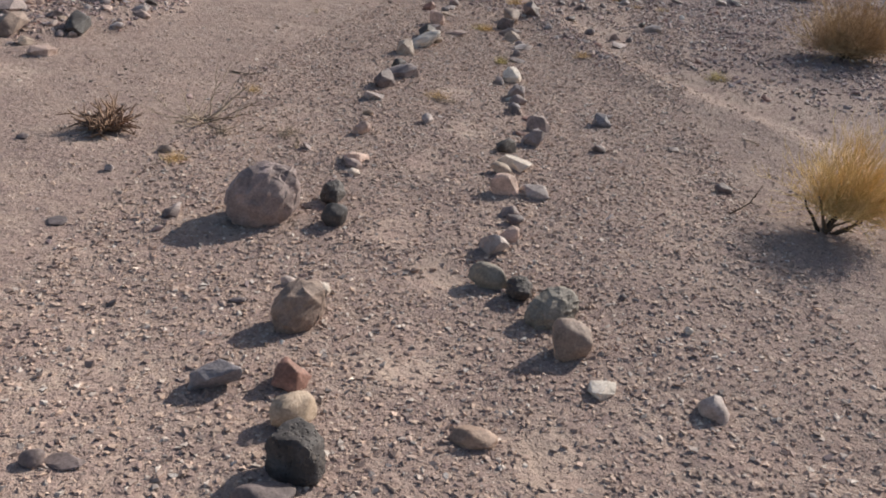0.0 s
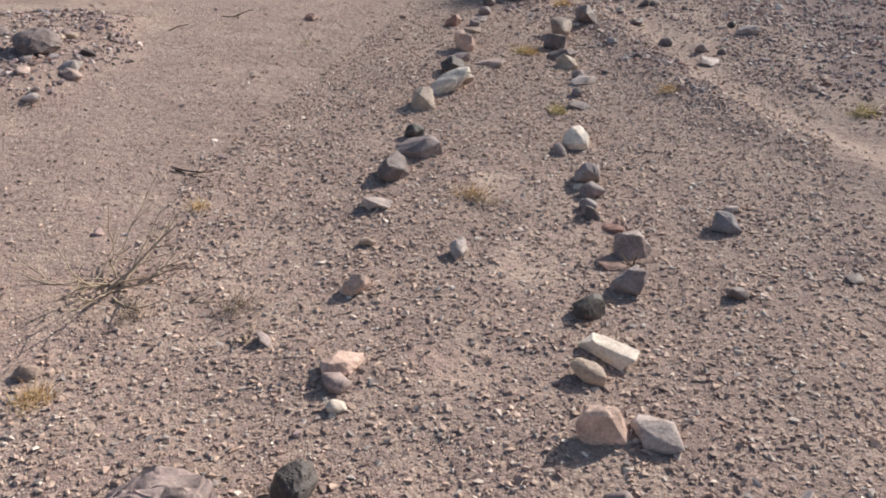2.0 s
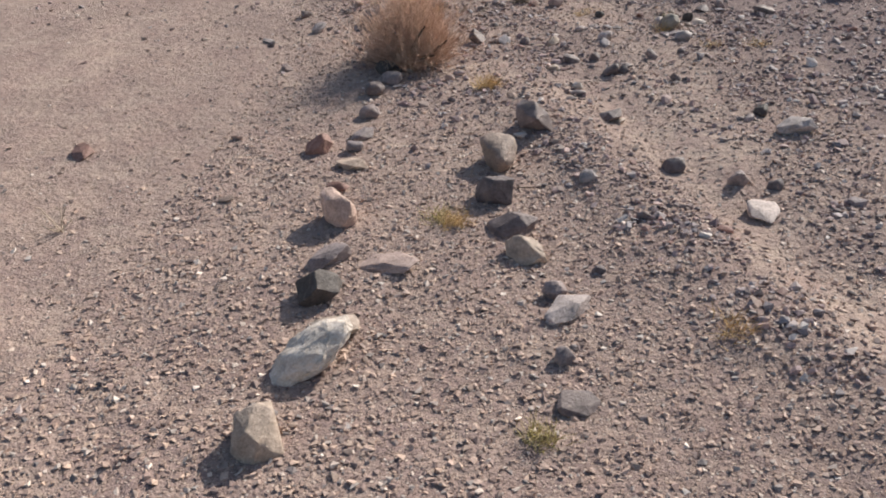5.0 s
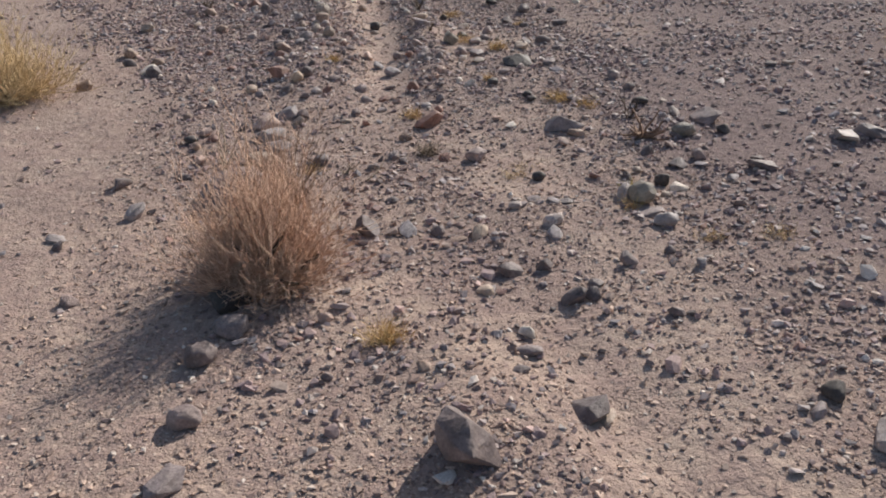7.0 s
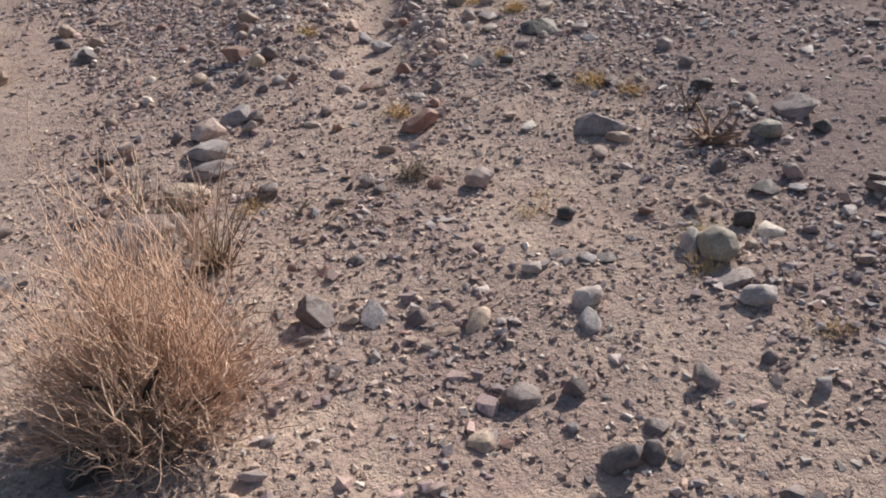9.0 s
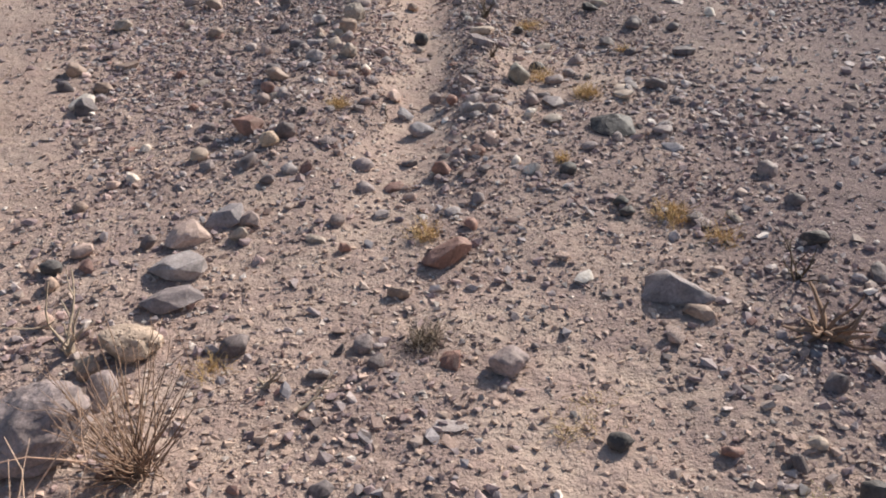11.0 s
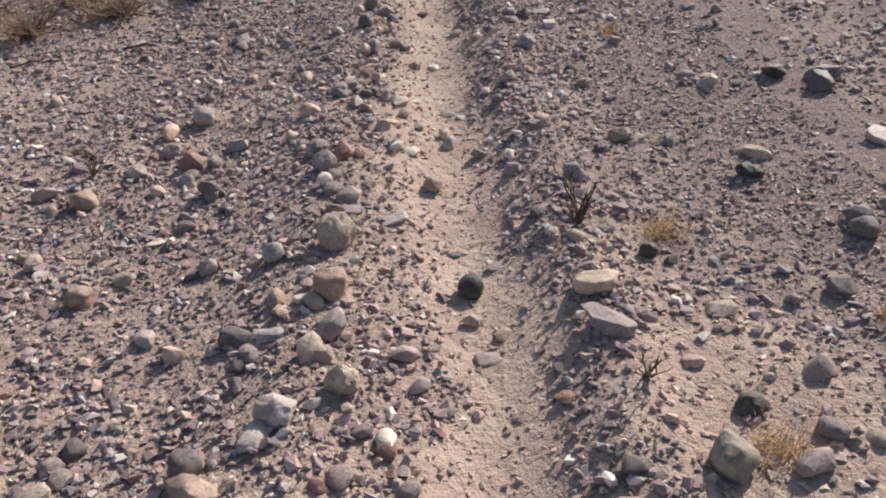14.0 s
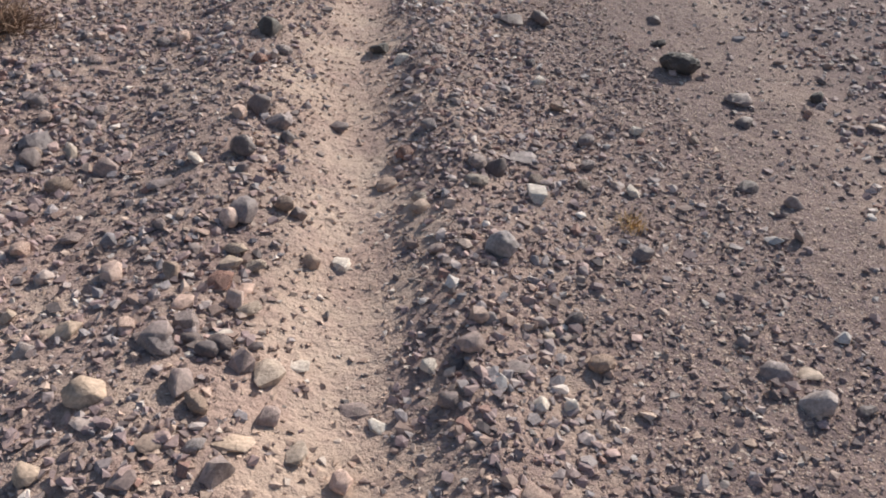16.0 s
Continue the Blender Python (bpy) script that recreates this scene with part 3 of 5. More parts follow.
stone("dgrey", "ang", 1.29, 9.86, 0.061, 0.053, 0.058, -8)
stone("dgrey", "ang", 1.16, 9.87, 0.097, 0.082, 0.054, -8)
stone("lgrey", "ang", 0.54, 9.88, 0.040, 0.034, 0.023, -8)
stone("mauve", "ang", 0.64, 10.26, 0.054, 0.035, 0.024, -8)
stone("bluegrey", "slab", 0.83, 10.32, 0.079, 0.102, 0.033, -8)
stone("dgrey", "ang", 0.68, 10.35, 0.110, 0.094, 0.091, -8)
stone("dgrey", "slab", 2.54, 10.54, 0.129, 0.103, 0.049, -8)
stone("black", "round", 1.52, 10.72, 0.063, 0.053, 0.044, -8)
stone("lgrey", "round", 1.87, 10.08, 0.100, 0.085, 0.062, -9)
stone("bluegrey", "slab", 1.41, 10.12, 0.063, 0.094, 0.026, -9)
stone("mauve", "slab", 1.85, 10.20, 0.129, 0.090, 0.020, -9)
stone("brown", "slab", 1.03, 10.20, 0.070, 0.039, 0.009, -9)
stone("tan", "ang", 1.12, 10.21, 0.064, 0.091, 0.061, -9)
stone("lgrey", "round", 1.43, 10.21, 0.091, 0.077, 0.046, -9)
stone("dgrey", "ang", 0.96, 10.28, 0.066, 0.056, 0.049, -9)
stone("green", "boulder", 1.87, 10.34, 0.097, 0.146, 0.092, -9)
stone("tan", "ang", 1.99, 10.36, 0.043, 0.036, 0.028, -9)
stone("lgrey", "ang", 1.82, 10.41, 0.074, 0.111, 0.070, -9)
stone("dgrey", "slab", 1.55, 10.42, 0.071, 0.055, 0.013, -9)
stone("lgrey", "ang", 1.33, 10.43, 0.063, 0.054, 0.038, -9)
stone("bluegrey", "slab", 1.50, 10.43, 0.043, 0.064, 0.018, -9)
stone("white", "slab", 2.08, 10.43, 0.083, 0.067, 0.033, -9)
stone("mauve", "slab", 1.43, 10.49, 0.058, 0.045, 0.010, -9)
stone("black", "round", 2.03, 10.50, 0.063, 0.060, 0.060, -9)
stone("dgrey", "ang", 0.81, 10.62, 0.059, 0.050, 0.027, -9)
stone("tan", "ang", 1.98, 10.68, 0.048, 0.041, 0.039, -9)
stone("rust", "ang", 1.78, 10.68, 0.055, 0.047, 0.036, -9)
stone("dgrey", "ang", 2.19, 10.68, 0.087, 0.074, 0.053, -9)
stone("mauve", "ang", 2.33, 10.76, 0.066, 0.063, 0.063, -9)
stone("lgrey", "slab", 1.11, 10.82, 0.105, 0.053, 0.009, -9)
stone("grey", "boulder", 0.11, 10.84, 0.302, 0.257, 0.137, -9)
stone("dgrey", "ang", 2.12, 10.89, 0.068, 0.058, 0.060, -9)
stone("mauve", "ang", 0.22, 11.01, 0.078, 0.116, 0.074, -9)
stone("mauve", "round", 1.29, 11.04, 0.105, 0.089, 0.069, -9)
stone("black", "ang", 2.61, 11.07, 0.070, 0.060, 0.059, -9)
stone("green", "round", 2.40, 11.09, 0.123, 0.105, 0.071, -9)
stone("ochre", "round", 0.13, 11.14, 0.057, 0.048, 0.044, -9)
stone("dgrey", "ang", 0.54, 11.19, 0.071, 0.081, 0.067, -9)
stone("tan", "porous", 0.25, 11.20, 0.160, 0.136, 0.099, -9)
stone("brown", "ang", 1.88, 11.25, 0.101, 0.061, 0.045, -9)
stone("mauve", "slab", 2.60, 11.25, 0.155, 0.151, 0.065, -9)
stone("grey", "ang", 1.84, 11.36, 0.200, 0.160, 0.105, -9)
stone("dgrey", "ang", 2.48, 11.39, 0.060, 0.090, 0.057, -9)
stone("grey", "slab", 0.31, 11.45, 0.179, 0.107, 0.069, 21)
stone("white", "slab", 1.58, 11.48, 0.056, 0.075, 0.024, -9)
stone("black", "round", 2.38, 11.63, 0.085, 0.073, 0.046, -9)
stone("rust", "ang", 1.16, 11.66, 0.157, 0.134, 0.109, -9)
stone("lgrey", "slab", 0.29, 11.66, 0.175, 0.144, 0.074, -9)
stone("black", "round", -0.12, 11.67, 0.076, 0.064, 0.046, -9)
stone("pink", "ang", 0.29, 11.84, 0.141, 0.120, 0.078, -9)
stone("lgrey", "slab", 2.99, 11.87, 0.058, 0.086, 0.024, -9)
stone("dgrey", "ang", 2.42, 11.90, 0.062, 0.060, 0.050, -9)
stone("black", "round", 1.82, 11.91, 0.056, 0.048, 0.030, -9)
stone("grey", "ang", 2.42, 12.16, 0.073, 0.086, 0.069, -9)
stone("dgrey", "ang", -0.47, 13.22, 0.113, 0.132, 0.084, -9)
stone("brown", "ang", -0.09, 11.57, 0.055, 0.059, 0.052, 6)
stone("rust", "ang", -0.01, 11.67, 0.045, 0.068, 0.043, 6)
stone("rust", "ang", 0.82, 11.76, 0.040, 0.036, 0.038, 6)
stone("pink", "ang", -0.05, 11.77, 0.074, 0.063, 0.057, 6)
stone("tan", "ang", 0.72, 11.83, 0.073, 0.048, 0.026, 6)
stone("dgrey", "ang", 0.15, 11.83, 0.060, 0.065, 0.057, 6)
stone("tan", "ang", 0.45, 11.86, 0.060, 0.057, 0.057, 6)
stone("rust", "ang", 1.26, 11.88, 0.044, 0.063, 0.042, 6)
stone("mauve", "ang", 0.48, 11.95, 0.069, 0.095, 0.066, 6)
stone("black", "round", 1.81, 11.97, 0.055, 0.046, 0.041, 6)
stone("bluegrey", "ang", 0.39, 11.98, 0.132, 0.112, 0.082, 6)
stone("lgrey", "ang", 1.20, 11.98, 0.061, 0.051, 0.027, 6)
stone("lgrey", "slab", 0.94, 12.02, 0.070, 0.056, 0.024, 6)
stone("grey", "ang", 1.30, 12.05, 0.054, 0.046, 0.047, 6)
stone("brown", "round", -0.17, 12.14, 0.054, 0.046, 0.046, 6)
stone("dgrey", "ang", 0.51, 12.25, 0.060, 0.051, 0.044, 6)
stone("black", "round", 1.67, 12.26, 0.069, 0.059, 0.045, 6)
stone("grey", "ang", 0.88, 12.26, 0.065, 0.055, 0.047, 6)
stone("rust", "slab", 0.99, 12.27, 0.077, 0.061, 0.030, 6)
stone("white", "ang", 1.53, 12.29, 0.062, 0.052, 0.058, 6)
stone("rust", "ang", 1.18, 12.32, 0.073, 0.062, 0.066, 6)
stone("pink", "ang", -0.10, 12.34, 0.054, 0.046, 0.042, 6)
stone("lgrey", "ang", 0.58, 12.34, 0.061, 0.052, 0.045, 6)
stone("rust", "ang", 0.64, 12.36, 0.058, 0.049, 0.042, 6)
stone("white", "ang", 1.48, 12.36, 0.046, 0.039, 0.039, 6)
stone("white", "ang", -0.04, 12.39, 0.051, 0.071, 0.048, 6)
stone("dgrey", "ang", 0.41, 12.42, 0.072, 0.105, 0.068, 6)
stone("mauve", "ang", 0.87, 12.44, 0.090, 0.076, 0.048, 6)
stone("bluegrey", "slab", 2.14, 12.45, 0.082, 0.072, 0.035, 6)
stone("dgrey", "ang", 1.05, 12.48, 0.073, 0.047, 0.031, 6)
stone("mauve", "round", 1.80, 12.49, 0.071, 0.055, 0.032, 6)
stone("tan", "round", 0.19, 12.58, 0.073, 0.062, 0.056, 6)
stone("ochre", "ang", 0.48, 12.59, 0.077, 0.082, 0.073, 6)
stone("mauve", "slab", 2.14, 12.62, 0.082, 0.072, 0.034, 6)
stone("dgrey", "round", 0.54, 12.66, 0.086, 0.074, 0.078, 6)
stone("black", "ang", 1.94, 12.67, 0.176, 0.177, 0.074, 6)
stone("white", "ang", -0.06, 12.71, 0.054, 0.046, 0.038, 6)
stone("rust", "ang", 0.37, 12.77, 0.132, 0.112, 0.102, 6)
stone("tan", "slab", 1.70, 12.81, 0.088, 0.078, 0.037, 6)
stone("bluegrey", "round", 1.12, 12.83, 0.116, 0.099, 0.056, 6)
stone("lgrey", "ang", 1.33, 12.90, 0.070, 0.061, 0.060, 6)
stone("brown", "ang", -0.89, 13.04, 0.123, 0.105, 0.067, 6)
stone("tan", "slab", 2.08, 13.07, 0.083, 0.124, 0.035, 6)
stone("white", "slab", -0.51, 13.31, 0.123, 0.122, 0.052, 6)
stone("brown", "ang", -0.47, 13.55, 0.100, 0.094, 0.073, 6)
stone("dgrey", "ang", -0.67, 13.57, 0.088, 0.078, 0.058, 6)
stone("dgrey", "round", 0.39, 13.58, 0.078, 0.089, 0.075, 6)
stone("brown", "round", -0.69, 13.82, 0.093, 0.109, 0.080, 6)
stone("brown", "slab", -0.44, 13.89, 0.121, 0.097, 0.045, 6)
stone("dgrey", "ang", 0.47, 14.08, 0.096, 0.081, 0.050, 6)
stone("dgrey", "round", 2.39, 14.17, 0.080, 0.090, 0.063, 6)
stone("tan", "ang", -0.66, 14.73, 0.101, 0.152, 0.096, 6)
stone("dgrey", "ang", 2.90, 15.41, 0.149, 0.137, 0.072, 6)
stone("grey", "ang", 1.44, 12.84, 0.060, 0.056, 0.057, -7)
stone("grey", "ang", 1.36, 12.95, 0.068, 0.082, 0.065, -7)
stone("mauve", "ang", 1.45, 12.99, 0.078, 0.058, 0.030, -7)
stone("mauve", "round", 1.64, 13.02, 0.060, 0.066, 0.057, -7)
stone("grey", "slab", 1.74, 13.02, 0.085, 0.127, 0.036, -7)
stone("bluegrey", "ang", 1.05, 13.05, 0.079, 0.067, 0.070, -7)
stone("rust", "round", 1.27, 13.06, 0.049, 0.060, 0.047, -7)
stone("grey", "ang", 0.87, 13.10, 0.057, 0.051, 0.054, -7)
stone("dgrey", "ang", 1.71, 13.13, 0.070, 0.055, 0.030, -7)
stone("tan", "slab", 2.08, 13.14, 0.071, 0.107, 0.030, -7)
stone("pink", "round", 0.39, 13.17, 0.056, 0.068, 0.053, -7)
stone("dgrey", "ang", 2.26, 13.17, 0.099, 0.084, 0.078, -7)
stone("tan", "ang", 0.43, 13.19, 0.044, 0.053, 0.042, -7)
stone("mauve", "round", 1.20, 13.19, 0.059, 0.056, 0.056, -7)
stone("brown", "round", 0.21, 13.20, 0.047, 0.040, 0.040, -7)
stone("grey", "slab", 2.15, 13.20, 0.066, 0.099, 0.028, -7)
stone("mauve", "ang", 0.91, 13.20, 0.035, 0.046, 0.033, -7)
stone("lgrey", "ang", 0.47, 13.21, 0.048, 0.064, 0.046, -7)
stone("mauve", "ang", 1.36, 13.23, 0.085, 0.072, 0.070, -7)
stone("pink", "round", 1.00, 13.25, 0.065, 0.091, 0.062, -7)
stone("mauve", "ang", 1.79, 13.31, 0.093, 0.079, 0.055, -7)
stone("rust", "round", 0.39, 13.33, 0.066, 0.056, 0.056, -7)
stone("green", "round", 1.62, 13.33, 0.105, 0.101, 0.099, -7)
stone("rust", "ang", 0.70, 13.43, 0.044, 0.038, 0.029, -7)
stone("brown", "ang", 0.19, 13.46, 0.052, 0.044, 0.044, -7)
stone("brown", "ang", 0.42, 13.49, 0.116, 0.099, 0.085, -7)
stone("black", "round", 1.74, 13.51, 0.085, 0.072, 0.047, -7)
stone("white", "ang", 0.86, 13.57, 0.049, 0.070, 0.046, -7)
stone("mauve", "ang", 1.95, 13.60, 0.079, 0.067, 0.067, -7)
stone("tan", "slab", 0.02, 13.62, 0.065, 0.085, 0.027, -7)
stone("lgrey", "slab", 0.55, 13.64, 0.079, 0.119, 0.033, -7)
stone("dgrey", "slab", 2.54, 13.66, 0.110, 0.120, 0.046, -7)
stone("lgrey", "ang", 0.61, 13.69, 0.101, 0.086, 0.083, -7)
stone("dgrey", "slab", 1.02, 13.70, 0.067, 0.048, 0.011, -7)
stone("pink", "ang", 1.67, 13.71, 0.060, 0.051, 0.036, -7)
stone("white", "ang", 0.69, 13.72, 0.049, 0.042, 0.033, -7)
stone("tan", "porous", 0.77, 13.77, 0.087, 0.074, 0.082, -7)
stone("lgrey", "ang", 0.96, 13.78, 0.063, 0.053, 0.050, -7)
stone("mauve", "slab", 1.49, 13.85, 0.118, 0.124, 0.049, -7)
stone("dgrey", "ang", 0.49, 13.86, 0.043, 0.064, 0.040, -7)
stone("mauve", "slab", 1.16, 13.90, 0.081, 0.063, 0.015, -7)
stone("mauve", "ang", 0.94, 13.91, 0.076, 0.065, 0.053, -7)
stone("mauve", "ang", 2.04, 13.92, 0.056, 0.047, 0.033, -7)
stone("tan", "ang", 0.69, 13.92, 0.066, 0.099, 0.063, -7)
stone("dgrey", "ang", 2.19, 13.93, 0.103, 0.087, 0.058, -7)
stone("brown", "slab", 1.22, 13.99, 0.055, 0.052, 0.023, -7)
stone("tan", "plate", 1.51, 14.05, 0.137, 0.147, 0.057, -7)
stone("pink", "ang", 0.29, 14.08, 0.069, 0.059, 0.060, -7)
stone("dgrey", "round", 2.61, 14.11, 0.070, 0.059, 0.048, -7)
stone("brown", "round", 0.75, 14.20, 0.098, 0.086, 0.088, -7)
stone("black", "round", 1.17, 14.24, 0.077, 0.089, 0.073, -7)
stone("dgrey", "ang", 2.42, 14.25, 0.082, 0.077, 0.072, -7)
stone("dgrey", "ang", 2.56, 14.31, 0.052, 0.079, 0.050, -7)
stone("white", "ang", 2.91, 14.38, 0.075, 0.069, 0.057, -7)
stone("tan", "boulder", 0.78, 14.51, 0.120, 0.113, 0.106, -7)
stone("black", "round", 2.24, 14.66, 0.098, 0.083, 0.050, -7)
stone("lgrey", "slab", 2.81, 14.77, 0.114, 0.162, 0.048, -7)
stone("tan", "slab", 2.33, 14.81, 0.104, 0.096, 0.044, -7)
stone("dgrey", "ang", 0.31, 15.07, 0.094, 0.100, 0.083, -7)
stone("dgrey", "ang", 2.84, 15.32, 0.107, 0.131, 0.094, -7)
stone("tan", "slab", 1.83, 13.92, 0.078, 0.073, 0.033, -7)
stone("grey", "ang", 0.75, 14.01, 0.087, 0.101, 0.082, -7)
stone("lgrey", "slab", 0.57, 14.05, 0.078, 0.072, 0.033, -7)
stone("tan", "ang", 1.15, 14.08, 0.061, 0.052, 0.043, -7)
stone("lgrey", "ang", 0.19, 14.19, 0.072, 0.061, 0.045, -7)
stone("brown", "ang", 0.59, 14.21, 0.055, 0.079, 0.053, -7)
stone("black", "round", 1.74, 14.27, 0.056, 0.049, 0.054, -7)
stone("mauve", "slab", 1.27, 14.36, 0.069, 0.046, 0.011, -7)
stone("brown", "round", -0.05, 14.45, 0.090, 0.077, 0.063, -7)
stone("lgrey", "round", 0.57, 14.48, 0.069, 0.071, 0.066, -7)
stone("dgrey", "slab", 1.14, 14.48, 0.071, 0.042, 0.010, -7)
stone("grey", "ang", 0.35, 14.52, 0.067, 0.060, 0.064, -7)
stone("dgrey", "round", 0.56, 14.61, 0.032, 0.048, 0.031, -7)
stone("lgrey", "slab", 0.97, 14.65, 0.104, 0.082, 0.019, -7)
stone("grey", "slab", 0.82, 14.69, 0.111, 0.065, 0.015, -7)
stone("tan", "round", -0.26, 14.73, 0.058, 0.075, 0.055, -7)
stone("white", "slab", 0.14, 14.77, 0.073, 0.053, 0.012, -7)
stone("bluegrey", "ang", 1.64, 14.77, 0.080, 0.068, 0.070, -7)
stone("mauve", "ang", 0.83, 14.78, 0.088, 0.075, 0.065, -7)
stone("brown", "ang", 1.14, 14.90, 0.072, 0.080, 0.068, -7)
stone("white", "round", 0.75, 14.91, 0.057, 0.051, 0.054, -7)
stone("grey", "ang", 1.44, 14.91, 0.082, 0.069, 0.048, -7)
stone("white", "ang", 1.45, 15.04, 0.041, 0.062, 0.039, -7)
stone("mauve", "round", 0.75, 15.04, 0.095, 0.081, 0.071, -7)
stone("tan", "slab", 1.98, 15.08, 0.077, 0.062, 0.021, -7)
stone("brown", "ang", -0.29, 15.09, 0.065, 0.055, 0.043, -7)
stone("rust", "ang", 0.83, 15.11, 0.084, 0.072, 0.069, -7)
stone("brown", "ang", 1.91, 15.12, 0.103, 0.088, 0.061, -7)
stone("brown", "round", -0.17, 15.13, 0.103, 0.087, 0.076, -7)
stone("grey", "ang", 1.35, 15.15, 0.062, 0.053, 0.053, -7)
stone("pink", "ang", 0.10, 15.15, 0.070, 0.060, 0.048, -7)
stone("white", "slab", 1.09, 15.19, 0.061, 0.066, 0.025, -7)
stone("mauve", "ang", -0.34, 15.24, 0.096, 0.082, 0.063, -7)
stone("lgrey", "ang", 1.25, 15.29, 0.061, 0.070, 0.058, -7)
stone("tan", "ang", -0.00, 15.33, 0.109, 0.093, 0.056, -7)
stone("rust", "ang", 0.21, 15.34, 0.096, 0.085, 0.087, -7)
stone("bluegrey", "ang", 0.39, 15.45, 0.103, 0.088, 0.059, -7)
stone("grey", "round", 0.11, 15.50, 0.090, 0.076, 0.053, -7)
stone("black", "ang", 2.74, 15.53, 0.132, 0.113, 0.069, -7)
stone("ochre", "round", 0.08, 15.70, 0.070, 0.105, 0.066, -7)
stone("grey", "ang", 2.34, 15.75, 0.035, 0.043, 0.033, -7)
stone("lgrey", "round", 0.22, 15.79, 0.098, 0.089, 0.080, -7)
stone("grey", "ang", 0.21, 16.11, 0.073, 0.062, 0.046, -7)
stone("pink", "ang", -0.55, 16.32, 0.058, 0.086, 0.055, -7)
stone("grey", "ang", 0.32, 16.96, 0.116, 0.095, 0.052, -7)
stone("black", "ang", 1.58, 17.91, 0.104, 0.116, 0.067, -7)
stone("mauve", "ang", 0.81, 15.34, 0.066, 0.055, 0.027, -9)
stone("grey", "ang", 0.99, 15.36, 0.066, 0.060, 0.063, -9)
stone("pink", "ang", 1.24, 15.38, 0.054, 0.056, 0.051, -9)
stone("tan", "ang", 0.62, 15.39, 0.056, 0.047, 0.042, -9)
stone("brown", "slab", 0.85, 15.44, 0.058, 0.047, 0.017, -9)
stone("tan", "slab", 1.15, 15.46, 0.049, 0.074, 0.021, -9)
stone("tan", "slab", 1.02, 15.46, 0.090, 0.058, 0.013, -9)
stone("dgrey", "ang", 2.54, 15.47, 0.056, 0.047, 0.026, -9)
stone("lgrey", "ang", 2.42, 15.50, 0.090, 0.077, 0.065, -9)
stone("lgrey", "slab", 0.71, 15.52, 0.060, 0.043, 0.010, -9)
stone("white", "ang", 1.72, 15.54, 0.040, 0.055, 0.038, -9)
stone("white", "ang", 1.80, 15.54, 0.040, 0.034, 0.033, -9)
stone("mauve", "ang", 1.09, 15.55, 0.050, 0.053, 0.048, -9)
stone("white", "slab", 1.34, 15.55, 0.046, 0.052, 0.019, -9)
stone("tan", "ang", 0.70, 15.61, 0.092, 0.078, 0.061, -9)
stone("mauve", "slab", 1.29, 15.61, 0.067, 0.053, 0.012, -9)
stone("grey", "slab", 2.37, 15.62, 0.072, 0.069, 0.030, -9)
stone("tan", "slab", 2.46, 15.62, 0.073, 0.053, 0.012, -9)
stone("mauve", "ang", 0.90, 15.62, 0.057, 0.085, 0.054, -9)
stone("grey", "slab", 1.69, 15.66, 0.062, 0.046, 0.010, -9)
stone("grey", "ang", 1.72, 15.68, 0.028, 0.024, 0.016, -9)
stone("tan", "slab", 1.09, 15.69, 0.074, 0.095, 0.031, -9)
stone("mauve", "ang", 1.03, 15.72, 0.060, 0.064, 0.057, -9)
stone("mauve", "ang", 1.59, 15.73, 0.070, 0.075, 0.066, -9)
stone("dgrey", "round", 0.95, 15.75, 0.054, 0.045, 0.036, -9)
stone("white", "slab", 1.16, 15.75, 0.062, 0.045, 0.010, -9)
stone("grey", "ang", 0.83, 15.78, 0.084, 0.072, 0.057, -9)
stone("tan", "ang", 1.82, 15.81, 0.037, 0.030, 0.016, -9)
stone("white", "slab", 0.97, 15.81, 0.072, 0.057, 0.018, -9)
stone("lgrey", "ang", 0.52, 15.82, 0.047, 0.040, 0.034, -9)
stone("lgrey", "ang", 1.66, 15.83, 0.032, 0.042, 0.031, -9)
stone("lgrey", "ang", 1.80, 15.86, 0.053, 0.045, 0.027, -9)
stone("dgrey", "ang", 1.90, 15.86, 0.053, 0.045, 0.050, -9)
stone("tan", "ang", 0.61, 15.88, 0.048, 0.069, 0.046, -9)
stone("tan", "slab", 0.58, 15.88, 0.083, 0.044, 0.010, -9)
stone("pink", "slab", 0.88, 15.93, 0.057, 0.050, 0.024, -9)
stone("pink", "ang", 1.01, 15.96, 0.058, 0.055, 0.055, -9)
stone("tan", "ang", 0.45, 15.97, 0.045, 0.041, 0.043, -9)
stone("white", "ang", 0.81, 16.02, 0.029, 0.025, 0.020, -9)
stone("pink", "slab", 1.03, 16.03, 0.038, 0.056, 0.016, -9)
stone("brown", "ang", 0.84, 16.09, 0.053, 0.077, 0.050, -9)
stone("pink", "ang", 0.68, 16.11, 0.057, 0.071, 0.054, -9)
stone("tan", "slab", 0.99, 16.13, 0.062, 0.050, 0.026, -9)
stone("lgrey", "ang", 0.50, 16.14, 0.053, 0.045, 0.045, -9)
stone("lgrey", "round", 1.76, 16.16, 0.095, 0.081, 0.073, -9)
stone("dgrey", "ang", 0.89, 16.19, 0.031, 0.047, 0.030, -9)
stone("brown", "ang", 1.21, 16.20, 0.057, 0.048, 0.042, -9)
stone("white", "slab", 1.30, 16.22, 0.053, 0.059, 0.022, -9)
stone("bluegrey", "ang", 0.65, 16.29, 0.045, 0.050, 0.042, -9)
stone("pink", "round", 0.98, 16.34, 0.061, 0.069, 0.058, -9)
stone("grey", "round", 1.02, 16.38, 0.075, 0.113, 0.072, -9)
stone("dgrey", "ang", 1.18, 16.44, 0.052, 0.044, 0.045, -9)
stone("grey", "ang", 2.85, 16.44, 0.067, 0.057, 0.051, -9)
